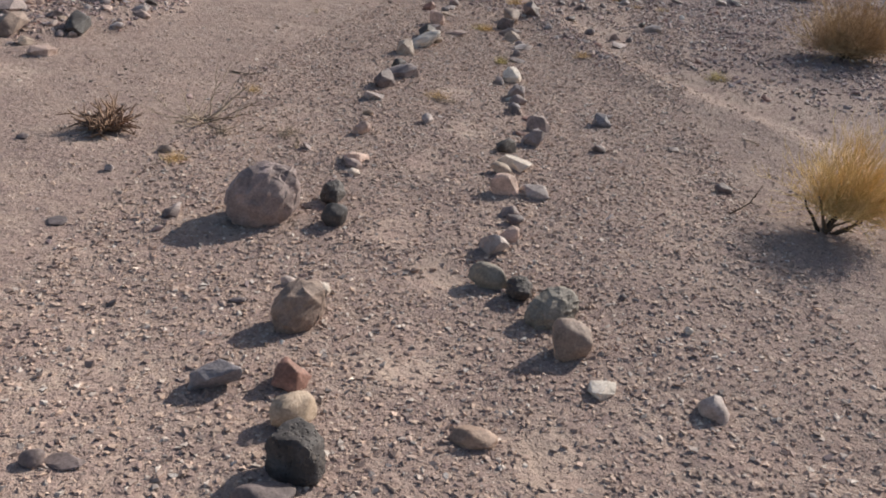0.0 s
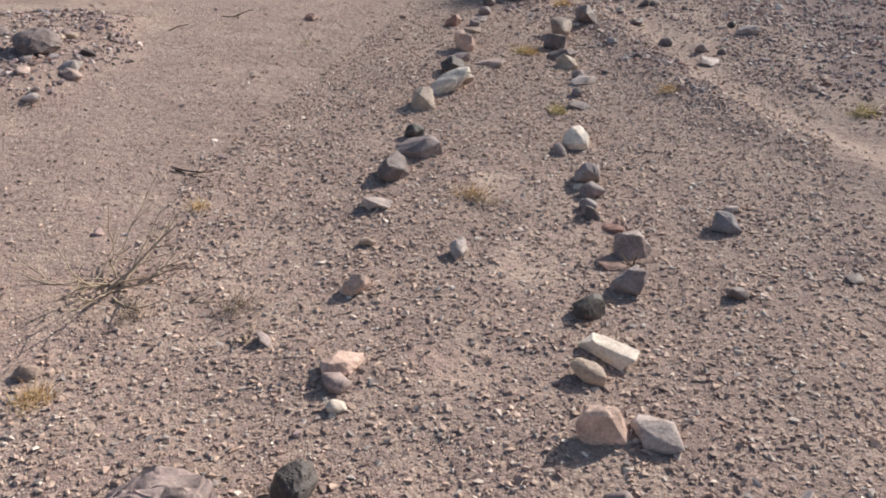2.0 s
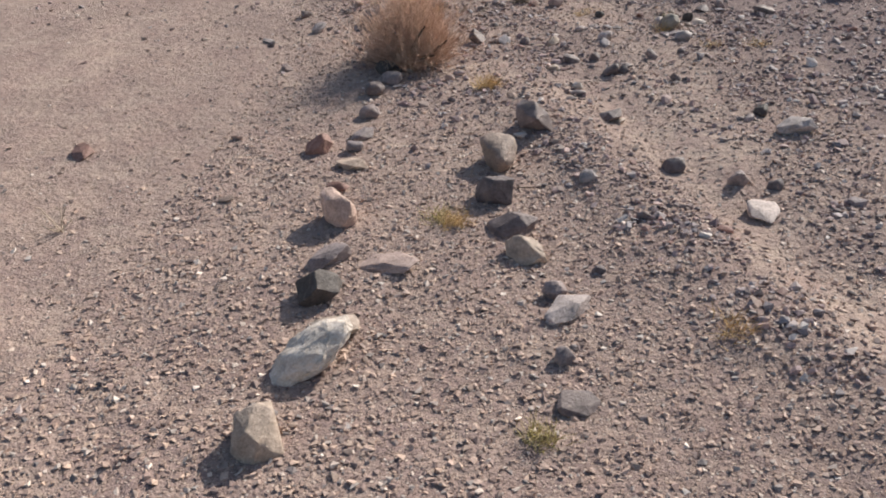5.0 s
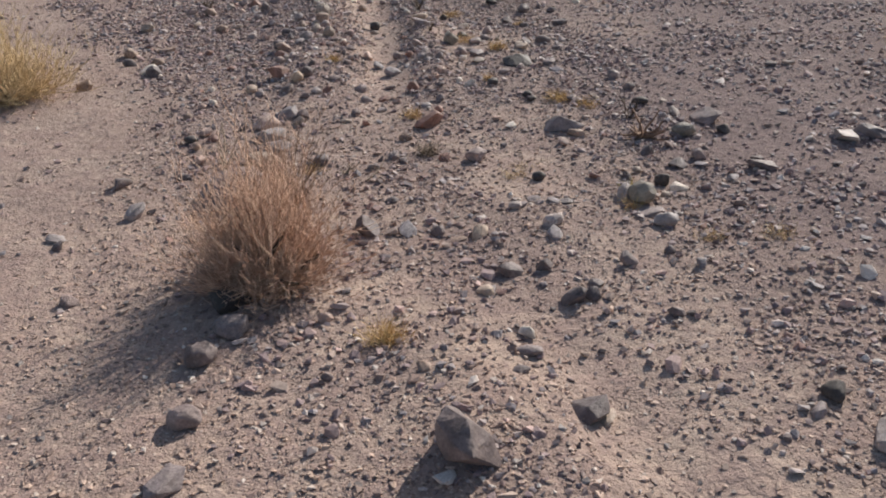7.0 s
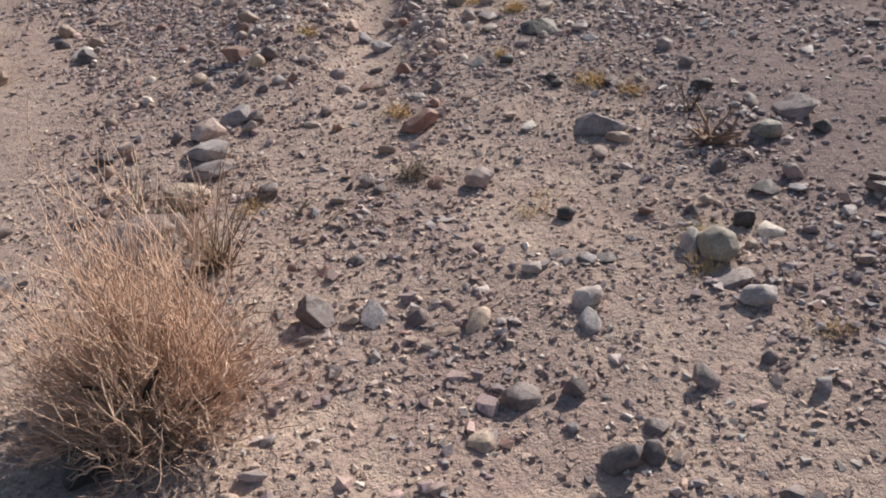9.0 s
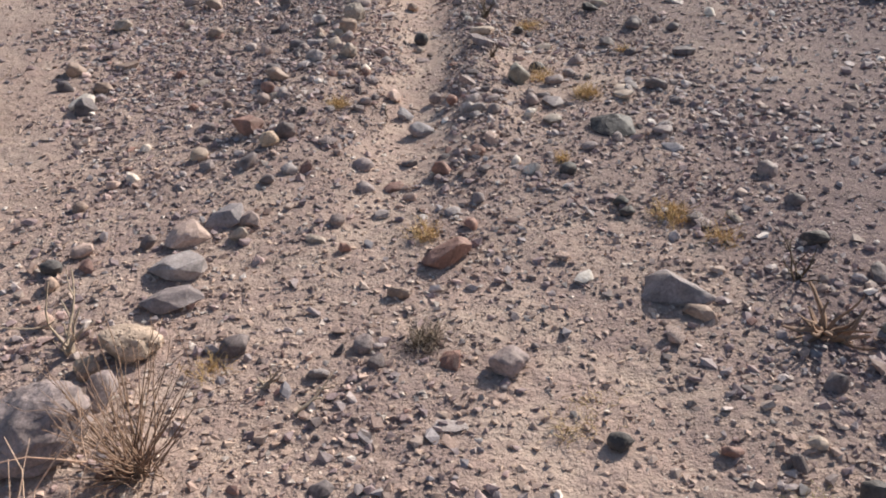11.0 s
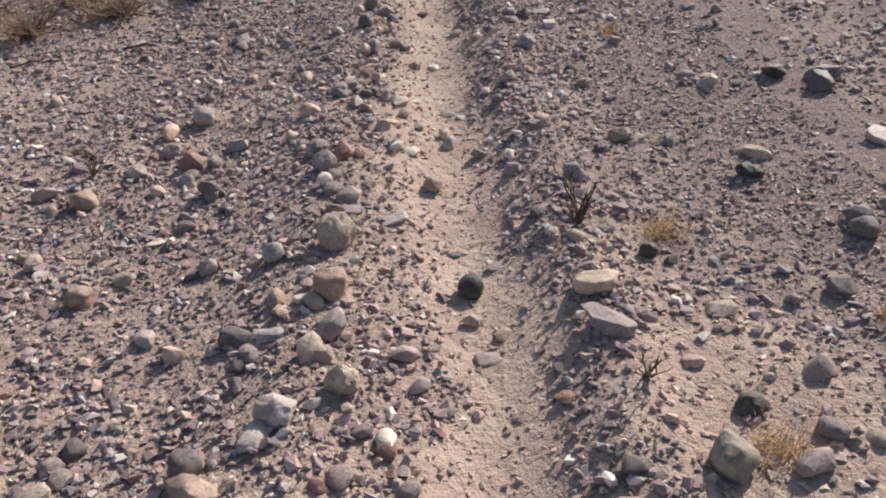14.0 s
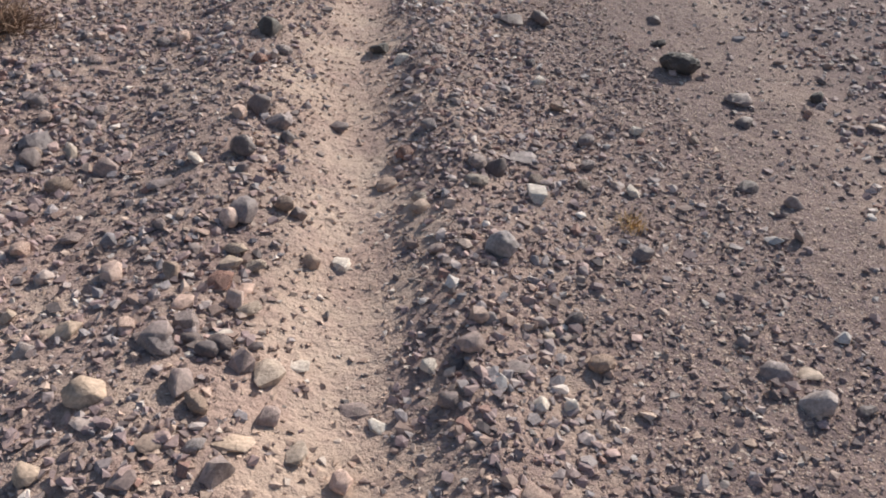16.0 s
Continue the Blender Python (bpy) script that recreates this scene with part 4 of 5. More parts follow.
stone("brown", "ang", 1.56, 16.45, 0.080, 0.068, 0.039, -9)
stone("brown", "round", 1.14, 16.47, 0.061, 0.052, 0.052, -9)
stone("white", "slab", 1.96, 16.52, 0.078, 0.099, 0.033, -9)
stone("dgrey", "ang", 2.74, 16.57, 0.095, 0.064, 0.043, -9)
stone("grey", "slab", 0.76, 16.59, 0.070, 0.064, 0.030, -9)
stone("brown", "slab", 1.48, 16.66, 0.072, 0.071, 0.030, -9)
stone("dgrey", "ang", 1.85, 16.67, 0.073, 0.065, 0.069, -9)
stone("white", "ang", 0.86, 16.71, 0.046, 0.067, 0.043, -9)
stone("mauve", "ang", 0.57, 16.75, 0.077, 0.065, 0.064, -9)
stone("dgrey", "round", 1.01, 16.78, 0.084, 0.075, 0.076, -9)
stone("grey", "slab", 1.98, 16.80, 0.111, 0.080, 0.020, -9)
stone("dgrey", "ang", 0.32, 16.84, 0.069, 0.073, 0.065, -9)
stone("tan", "ang", 0.44, 16.88, 0.043, 0.065, 0.041, -9)
stone("dgrey", "ang", 1.16, 16.92, 0.050, 0.066, 0.047, -9)
stone("brown", "ang", 2.70, 16.94, 0.043, 0.037, 0.032, -9)
stone("grey", "ang", 1.13, 17.03, 0.101, 0.086, 0.062, -9)
stone("dgrey", "ang", 2.99, 17.10, 0.092, 0.067, 0.041, -9)
stone("dgrey", "round", 1.06, 17.11, 0.088, 0.078, 0.071, -9)
stone("dgrey", "slab", 1.35, 17.12, 0.070, 0.063, 0.030, -9)
stone("grey", "ang", 3.05, 17.30, 0.120, 0.102, 0.054, -9)
stone("black", "round", 3.42, 17.32, 0.061, 0.071, 0.054, -9)
stone("black", "boulder", 2.92, 17.65, 0.166, 0.141, 0.096, -9)
stone("black", "ang", 1.10, 17.92, 0.099, 0.116, 0.087, -9)
stone("black", "ang", 2.94, 17.97, 0.068, 0.065, 0.045, -9)
stone("dgrey", "slab", 2.28, 18.27, 0.113, 0.107, 0.047, -9)
stone("dgrey", "ang", 2.43, 18.28, 0.099, 0.123, 0.085, -9)
stone("dgrey", "ang", 3.05, 18.31, 0.073, 0.075, 0.048, -9)


# two heaps of rubble: pale broken stones beside the pale ground, dark ones far beyond the stony ground
rng = np.random.default_rng(3)
for cx, cy, wide, deep, many, tones, least in ((-3.15, 7.1, 0.75, 1.2, 46, ("grey", "pink", "lgrey", "tan", "mauve", "dgrey"), 0.05), (5.4, 14.9, 1.6, 0.6, 70, ("black", "dgrey", "black", "dgrey", "mauve"), 0.08)):
    for i in range(many):
        a, r = rng.uniform(0, 2 * math.pi), math.sqrt(rng.random())
        w = least + 0.08 * rng.random() ** 2
        stone(tones[i % len(tones)], "slab" if i % 3 == 0 else "ang", cx + wide * r * math.cos(a), cy + deep * r * math.sin(a), w, w * rng.uniform(0.7, 1.0), w * rng.uniform(0.35, 0.7), rng.uniform(0, 180))


# ---- dry plants ----
def tubes(points, radii):
    """Three-sided tapering stems through points (stems, steps, 3)."""
    n, k, _ = points.shape
    along = np.gradient(points, axis=1)
    along /= np.linalg.norm(along, axis=2)[..., None] + 1e-9
    side = np.cross(along, (0.31, 0.67, 0.43))
    side /= np.linalg.norm(side, axis=2)[..., None] + 1e-9
    other = np.cross(along, side)
    rings = [points + radii[..., None] * (math.cos(a) * side + math.sin(a) * other) for a in (0, 2.094, 4.189)]
    verts = np.stack(rings, 2).reshape(-1, 3)
    base = (np.arange(n)[:, None] * k + np.arange(k - 1)[None]).reshape(-1, 1) * 3
    faces = np.concatenate([base + np.array([a, (a + 1) % 3, (a + 1) % 3 + 3, a + 3]) for a in range(3)])
    return verts, faces


def joined(name, pieces, material, parent, label=""):
    verts, faces, n = [], [], 0
    for v, f in pieces:
        verts.append(v)
        faces.append(f + n)
        n += len(v)
    mesh = bpy.data.meshes.new(name)
    fill(mesh, np.concatenate(verts), np.concatenate(faces))
    mesh.materials.append(material)
    ob = new(name, mesh)
    ob.parent = parent
    return tagged(ob, label)


def spray(rng, starts, ways, lengths, radius, steps, curl, lift):
    """Stems that start at points and wander off in given ways."""
    n = len(starts)
    pts = np.empty((n, steps, 3))
    pts[:, 0] = starts
    way = ways / np.linalg.norm(ways, axis=1)[:, None]
    for s in range(1, steps):
        way = way + rng.normal(size=(n, 3)) * curl
        way[:, 2] += lift
        way /= np.linalg.norm(way, axis=1)[:, None]
        pts[:, s] = pts[:, s - 1] + way * (lengths / (steps - 1))[:, None]
    taper = np.linspace(1, 0.35, steps)[None] * np.asarray(radius).reshape(-1, 1)
    return pts, np.broadcast_to(taper, (n, steps)).copy()


def plant_root(name, x, y, label, category, group=""):
    root = new(name)
    root.empty_display_size = 0.1
    root.matrix_world = pose(x, y, float(height(x, y)))
    return tagged(root, label, category, group)


def shrub(x, y, width, tall, stems, material, label, seed, lean=(0, 0), thick=0.0016, fork=3, trunk=True, low=0.1, lift=0.02, foot=0.05):
    rng = np.random.default_rng(seed)
    root = plant_root("shrub", x, y, label, "shrub", "dry shrubs")
    az, el = rng.uniform(0, 2 * math.pi, stems), np.arcsin(rng.uniform(low, 1.0, stems))
    ways = np.stack([np.cos(az) * np.cos(el) + lean[0], np.sin(az) * np.cos(el) + lean[1], np.sin(el)], 1)
    reach = 1 / np.sqrt((np.cos(el) / (width / 2)) ** 2 + (np.sin(el) / tall) ** 2)
    lengths = reach * rng.uniform(0.45, 1.08, stems) * (0.85 + 0.3 * rng.random(stems))
    starts = rng.normal(size=(stems, 3)) * (width * foot, width * foot, 0.01) + (lean[0] * lift, lean[1] * lift, lift)
    pts, rad = spray(rng, starts, ways, lengths, thick * rng.uniform(0.7, 1.4, stems), 6, 0.15, 0.03)
    pieces = [tubes(pts, rad)]
    for level in range(fork):
        pick = rng.integers(2, 6, stems)
        s = pts[np.arange(stems), pick]
        w = s - pts[np.arange(stems), pick - 1]
        w = w / (np.linalg.norm(w, axis=1)[:, None] + 1e-9) + rng.normal(size=(stems, 3)) * 0.55 + (0, 0, 0.35)
        p2, r2 = spray(rng, s, w, lengths * rng.uniform(0.15, 0.42, stems), thick * 0.75 * rng.uniform(0.7, 1.3, stems), 4, 0.2, 0.12)
        pieces.append(tubes(p2, r2))
    joined("crown", pieces, material, root)
    if trunk:
        arms = 9
        az = rng.uniform(0, 2 * math.pi, arms)
        p, r = spray(rng, rng.normal(size=(arms, 3)) * (0.012, 0.012, 0) + (0, 0, -0.02),
                     np.stack([np.cos(az) * 0.7 + lean[0], np.sin(az) * 0.7 + lean[1], 0.7 + rng.random(arms)], 1), np.full(arms, tall * 0.5), 0.012 * tall / 0.4, 5, 0.25, 0.0)
        joined("trunk", [tubes(p, r)], DARKSTEM, root, "dark woody forked base")
    return root


def tuft(x, y, width, tall, blades, material, label, seed, name="grass_tuft"):
    rng = np.random.default_rng(seed)
    root = plant_root(name, x, y, label, "grass tuft", "dry grass tufts")
    width, tall = width * 1.3, tall * 1.1
    az = rng.uniform(0, 2 * math.pi, blades)
    out = rng.uniform(0.1, 1.0, blades)
    ways = np.stack([np.cos(az) * out * width / 2, np.sin(az) * out * width / 2, np.full(blades, tall)], 1)
    starts = np.stack([rng.normal(size=blades) * width * 0.16, rng.normal(size=blades) * width * 0.16, np.full(blades, -0.004)], 1)
    p, r = spray(rng, starts, ways, tall * rng.uniform(0.5, 1.3, blades), 0.0011 * rng.uniform(0.7, 1.4, blades), 5, 0.22, -0.04)
    tagged(joined("clump", [tubes(p, r)], material, root), kind="stuff")


def bare_plant(x, y, width, tall, arms, material, label, seed, thick=0.004, fork=3, name="dead_plant", curl=0.16):
    rng = np.random.default_rng(seed)
    root = plant_root(name, x, y, label, "dead plant")
    az = rng.uniform(0, 2 * math.pi, arms)
    ways = np.stack([np.cos(az) * width / 2, np.sin(az) * width / 2, tall * rng.uniform(0.2, 1.0, arms)], 1)
    lengths = np.linalg.norm(ways, axis=1) * rng.uniform(0.6, 1.1, arms)
    p, r = spray(rng, rng.normal(size=(arms, 3)) * (width * 0.04, width * 0.04, 0) + (0, 0, 0), ways, lengths, thick * rng.uniform(0.6, 1.2, arms), 7, curl, 0.03)
    pieces = [[tubes(p[i:i + 1], r[i:i + 1])] for i in range(arms)]
    for level in range(fork):
        k = rng.integers(2, 6, arms)
        s = p[np.arange(arms), k]
        w = s - p[np.arange(arms), k - 1]
        w = w / np.linalg.norm(w, axis=1)[:, None] + rng.normal(size=(arms, 3)) * 0.5
        p2, r2 = spray(rng, s, w, lengths * rng.uniform(0.2, 0.5, arms), thick * 0.5 * np.ones(arms), 4, 0.2, 0.02)
        for i in range(arms):
            pieces[i].append(tubes(p2[i:i + 1], r2[i:i + 1]))
    for bunch in pieces:
        joined("branch", bunch, material, root)


def dead_stick(x, y, length, turn, thick, material, label, seed, rise=0.02):
    rng = np.random.default_rng(seed)
    root = plant_root("dead_stick", x, y, label, "stick")
    way = np.array([[math.cos(radians(turn)), math.sin(radians(turn)), rise]])
    p, r = spray(rng, np.array([[0, 0, thick * 0.8]]), way, np.array([length]), [thick], 9, 0.12, 0.0)
    p[..., 2] = np.maximum(p[..., 2], thick * 0.5)
    pieces = [tubes(p, r)]
    p2, r2 = spray(rng, p[0, 3:6], rng.normal(size=(3, 3)) * (1, 1, 0.1) + way, np.full(3, length * 0.25), np.full(3, thick * 0.6), 5, 0.2, 0.0)
    p2[..., 2] = np.maximum(p2[..., 2], thick * 0.4)
    pieces.append(tubes(p2, r2))
    joined("wood", pieces, material, root)


shrub(0.26, 10.03, 0.47, 0.64, 1250, REDDRY, "dry reddish-brown twiggy desert shrub beside the stones", 11, thick=0.0021, fork=5, low=0.2, foot=0.15)
shrub(1.91, 3.86, 0.54, 0.42, 700, GOLD, "golden-yellow dry shrub on a dark woody base", 12, lean=(0.34, 0.06), thick=0.0019, fork=4, low=0.0, lift=0.12, foot=0.09)
shrub(3.62, 8.15, 0.95, 0.55, 800, BROWNISH, "golden-brown dry shrub on stony ground", 13, thick=0.0028, low=0.05, lift=0.08, foot=0.12)
shrub(-1.34, 12.95, 0.78, 0.54, 620, STRAW, "pale straw-coloured dry shrub on fine gravel", 14, thick=0.0026, low=0.1, foot=0.14)
shrub(4.45, 11.9, 0.65, 0.42, 350, REDDRY, "thin grey-brown dry shrub on stony ground", 15, thick=0.0018)
for spot, (bx, by, wide) in enumerate(((-1.45, 18.05, 1.0), (-0.80, 18.25, 1.0), (-0.30, 18.32, 0.7), (-1.1, 18.7, 0.9), (-1.0, 17.55, 0.8), (-0.5, 17.75, 0.8), (0.0, 18.0, 0.5))):
    shrub(bx, by, wide, 0.12, 150, DARKBRUSH, "low sprawling brown dead brush", 60 + spot, thick=0.003, low=0.0, fork=4, trunk=False)
bare_plant(-1.26, 4.74, 0.78, 0.20, 19, TWIG, "leafless pale grey dead plant with spreading twigs", 21, thick=0.0056, fork=3, curl=0.2)
bare_plant(-1.70, 4.44, 0.36, 0.15, 90, DARKBRUSH, "low dark dead clump with stubby fingers", 22, thick=0.012, fork=2, curl=0.3)
bare_plant(0.38, 10.72, 0.36, 0.40, 85, DARKBRUSH, "dark spiky dead plant with upright stems", 23, thick=0.0026, fork=1, curl=0.08)
bare_plant(2.19, 11.12, 0.22, 0.15, 20, DARKBRUSH, "small dark withered plant with curled leaves", 24, thick=0.012, fork=0, curl=0.22)
tuft(0.33, 8.00, 0.13, 0.07, 120, TUFT, "small dry orange-tan grass tuft on pale gravel", 41)
tuft(0.63, 9.50, 0.14, 0.08, 140, TUFT, "small dry orange-tan grass tuft among the stones", 42)
tuft(0.44, 6.77, 0.12, 0.06, 110, GREENISH, "small olive-yellow dry grass tuft on pale gravel", 43)
tuft(0.27, 8.05, 0.12, 0.06, 90, GREENISH, "small olive-yellow dry grass tuft on pale gravel", 44)
tuft(2.11, 6.82, 0.16, 0.08, 130, GREENISH, "small olive-yellow dry grass tuft on pale gravel", 45)
tuft(0.66, 9.49, 0.13, 0.06, 110, TUFT, "small dry orange-tan grass tuft among the stones", 46)
tuft(1.10, 11.84, 0.12, 0.06, 110, TUFT, "small dry orange-tan grass tuft among the stones", 47)
tuft(1.67, 12.38, 0.07, 0.05, 60, TUFT, "small dry orange-tan grass tuft among the stones", 48)
tuft(1.74, 13.36, 0.15, 0.07, 130, TUFT, "small dry orange-tan grass tuft among the stones", 49)
tuft(1.80, 10.27, 0.10, 0.05, 60, TUFT, "small olive-yellow dry grass tuft among the stones", 50)
tuft(1.06, 11.16, 0.1, 0.05, 80, DARKSTEM, "small dark withered grass tuft among the stones", 51)
tuft(1.97, 11.83, 0.14, 0.05, 100, TUFT, "small dry orange-tan grass tuft among the stones", 52)
tuft(2.08, 11.68, 0.14, 0.06, 110, TUFT, "small dry orange-tan grass tuft among the stones", 53)
tuft(0.00, 5.61, 0.16, 0.05, 100, TUFT, "small dry orange-tan grass tuft on pale gravel", 54)
tuft(0.10, 5.52, 0.12, 0.04, 70, TWIG, "small grey-brown withered grass tuft on pale gravel", 55)
tuft(0.03, 5.57, 0.16, 0.04, 90, TWIG, "small grey-brown withered grass tuft on pale gravel", 56)
tuft(2.24, 16.34, 0.12, 0.05, 90, TUFT, "small dry orange-tan grass tuft among the stones", 57)
tuft(2.25, 13.76, 0.1, 0.05, 80, TUFT, "small dry orange-tan grass tuft among the stones", 58)
tuft(1.91, 13.10, 0.12, 0.05, 80, TUFT, "small dry orange-tan grass tuft among the stones", 59)
tuft(1.96, 11.88, 0.15, 0.06, 120, TUFT, "small dry orange-tan grass tuft among the stones", 60)
tuft(1.09, 11.19, 0.12, 0.06, 90, TWIG, "small grey-brown withered grass tuft among the stones", 61)
tuft(1.07, 11.18, 0.12, 0.06, 90, TWIG, "small grey-brown withered grass tuft among the stones", 62)
tuft(1.11, 7.15, 0.14, 0.05, 90, TUFT, "small dry orange-tan grass tuft on pale gravel", 63)
tuft(1.41, 10.78, 0.16, 0.04, 90, STRAW, "flat pale straw grass tuft among the stones", 64)
tuft(2.25, 9.86, 0.16, 0.05, 100, STRAW, "flat pale straw grass tuft among the stones", 65)
tuft(1.98, 9.89, 0.13, 0.05, 80, STRAW, "flat pale straw grass tuft among the stones", 66)
tuft(1.48, 10.86, 0.2, 0.03, 80, STRAW, "flat pale straw grass tuft among the stones", 67)
tuft(1.91, 13.12, 0.12, 0.06, 90, TUFT, "small dry orange-tan grass tuft among the stones", 68)
tuft(0.74, 13.03, 0.12, 0.05, 80, TUFT, "small dry orange-tan grass tuft among the stones", 69)
tuft(1.85, 14.39, 0.18, 0.06, 120, TUFT, "small dry orange-tan grass tuft among the stones", 70)
tuft(1.81, 14.37, 0.14, 0.05, 90, TUFT, "small dry orange-tan grass tuft among the stones", 71)
tuft(-1.16, 5.44, 0.1, 0.05, 70, TUFT, "small dry orange-tan grass tuft on pale gravel", 72)
tuft(-1.23, 4.09, 0.12, 0.05, 70, TUFT, "small dry orange-tan grass tuft on pale gravel", 73)
tuft(-1.23, 4.08, 0.14, 0.05, 80, TUFT, "small dry orange-tan grass tuft on pale gravel", 74)
tuft(-0.77, 4.63, 0.16, 0.06, 90, TWIG, "small grey-brown withered grass tuft on pale gravel", 75)
tuft(-1.13, 4.57, 0.14, 0.06, 80, TWIG, "small grey-brown withered grass tuft on pale gravel", 76)
tuft(0.48, 11.10, 0.14, 0.05, 90, TUFT, "small dry orange-tan grass tuft among the stones", 77)
tuft(1.87, 10.44, 0.1, 0.06, 80, GREENISH, "small olive-yellow dry grass tuft among the stones", 78)
tuft(0.75, 13.03, 0.08, 0.05, 60, TUFT, "small dry orange-tan grass tuft among the stones", 79)
tuft(1.91, 13.09, 0.12, 0.06, 90, TUFT, "small dry orange-tan grass tuft among the stones", 80)
dead_stick(-1.41, 5.83, 0.29, -32, 0.004, TWIG, "pale grey dead twig lying on the gravel", 81, 0.1)
bare_plant(1.55, 14.43, 0.10, 0.11, 4, DARKSTEM, "small upright dead stump of dark twigs", 82, thick=0.012, fork=2)
bare_plant(1.57, 14.48, 0.19, 0.21, 7, DARKSTEM, "small upright dead stump of dark twigs", 83, thick=0.006, fork=2)
bare_plant(1.52, 13.64, 0.13, 0.14, 7, DARKSTEM, "small upright dead stump of dark twigs", 84, thick=0.004, fork=2)
dead_stick(-1.39, 5.85, 0.24, -29, 0.005, DARKSTEM, "dark weathered dead twig lying on the gravel", 85, 0.1)
dead_stick(-0.97, 17.00, 0.43, -27, 0.007, DARKSTEM, "dark weathered dead twig lying on the gravel", 86, 0.15)
dead_stick(-0.40, 17.11, 0.31, -33, 0.006, DARKSTEM, "dark weathered dead twig lying on the gravel", 87, 0.05)
bare_plant(-1.22, 8.22, 0.14, 0.15, 7, TWIG, "small upright dead stump of dark twigs", 88, thick=0.004, fork=2)
dead_stick(-2.33, 8.55, 0.17, 37, 0.005, DARKSTEM, "dark weathered dead twig lying on the gravel", 89, 0.1)
dead_stick(-2.07, 9.06, 0.32, -36, 0.005, DARKSTEM, "dark weathered dead twig lying on the gravel", 90, 0.1)
bare_plant(0.06, 11.22, 0.25, 0.28, 7, TWIG, "small upright dead stump of dark twigs", 91, thick=0.006, fork=2)
bare_plant(0.64, 11.01, 0.08, 0.09, 7, TWIG, "small upright dead stump of dark twigs", 92, thick=0.006, fork=2)
dead_stick(0.73, 10.89, 0.15, 43, 0.006, TWIG, "pale grey dead twig lying on the gravel", 93, 0.2)
bare_plant(-0.69, 4.44, 0.07, 0.07, 7, TWIG, "small upright dead stump of dark twigs", 94, thick=0.004, fork=2)
dead_stick(1.49, 3.99, 0.23, 21, 0.005, DARKSTEM, "dark weathered dead twig lying on the gravel", 95, 0.1)
dead_stick(1.88, 5.24, 0.26, -67, 0.005, TWIG, "pale grey dead twig lying on the gravel", 96, 0.1)
dead_stick(-1.11, 17.15, 0.50, 11, 0.007, DARKSTEM, "dark weathered dead twig lying on the gravel", 97, 0.05)
dead_stick(-0.77, 17.84, 0.28, 49, 0.006, DARKSTEM, "dark weathered dead twig lying on the gravel", 98, 0.1)
dead_stick(-0.37, 17.10, 0.22, -27, 0.007, DARKSTEM, "dark weathered dead twig lying on the gravel", 99, 0.1)
dead_stick(0.97, 13.02, 0.18, 96, 0.004, DARKSTEM, "dark weathered dead twig lying on the gravel", 100, 0.05)
bare_plant(2.23, 11.41, 0.16, 0.18, 7, DARKSTEM, "small upright dead stump of dark twigs", 101, thick=0.006, fork=2)
bare_plant(-0.23, 15.55, 0.11, 0.12, 7, DARKSTEM, "small upright dead stump of dark twigs", 102, thick=0.005, fork=2)
bare_plant(-0.19, 15.38, 0.11, 0.12, 7, DARKSTEM, "small upright dead stump of dark twigs", 103, thick=0.006, fork=2)
dead_stick(-1.41, 5.88, 0.23, -29, 0.005, DARKSTEM, "dark weathered dead twig lying on the gravel", 104, 0.05)
bare_plant(0.62, 5.00, 0.08, 0.09, 7, DARKSTEM, "small upright dead stump of dark twigs", 105, thick=0.004, fork=2)
dead_stick(0.61, 8.29, 0.10, -17, 0.004, DARKSTEM, "dark weathered dead twig lying on the gravel", 106, 0.2)


# ---- gravel, past counting ----
def scatter(rng, count, weight):
    """Places in the strip of ground about the walk, as thick as weight(x, y) says."""
    x, y = rng.uniform(-4.3, 7.5, count), rng.uniform(0.9, 22.4, count)
    keep = rng.random(count) < weight(x, y)
    return x[keep], y[keep]


def walk_line(y):
    return np.interp(y, [0, 6, 9, 12, 20], [0.1, 0.2, 0.8, 1.0, 1.4])


def gravel(name, corners, x, y, size, flat, material, label, rng, lift):
    """One mesh of loose stones: broken pieces in a few dozen shapes."""
    made = [hull(rng, corners, rng.uniform(2.0, 3.4)) for _ in range(64)]
    shapes, faces = np.array([v for v, f in made]), np.array([f for v, f in made])
    n = len(x)
    pick = rng.integers(0, len(shapes), n)
    v = shapes[pick]
    v = v * (size[:, None] * np.stack([rng.uniform(0.75, 1.3, n), rng.uniform(0.7, 1.1, n), flat * rng.uniform(0.6, 1.25, n)], 1))[:, None]
    tip = rng.normal(size=n) * 0.3
    c, s = np.cos(tip)[:, None], np.sin(tip)[:, None]
    v = np.stack([v[..., 0] * c - v[..., 2] * s, v[..., 1], v[..., 0] * s + v[..., 2] * c], 2)
    turn = rng.uniform(0, 2 * math.pi, n)
    c, s = np.cos(turn)[:, None], np.sin(turn)[:, None]
    v = np.stack([v[..., 0] * c - v[..., 1] * s, v[..., 0] * s + v[..., 1] * c, v[..., 2]], 2)
    v += np.stack([x, y, height(x, y) + lift * size * flat], 1)[:, None]
    f = faces[pick] + (np.arange(n) * corners)[:, None, None]
    mesh = bpy.data.meshes.new(name)
    fill(mesh, v.reshape(-1, 3), f.reshape(-1, 3))
    mesh.polygons.foreach_set("use_smooth", np.zeros(len(mesh.polygons), bool))
    mesh.materials.append(material)
    tagged(new(name, mesh), label, "gravel", kind="stuff")


def corridor(x, y):
    """Thins the gravel out far to both sides of the walk."""
    return (1 - 0.5 * smooth(1.5, 3.0, np.abs(x - walk_line(y)))) * (1 - 0.5 * smooth(18.0, 19.5, y))


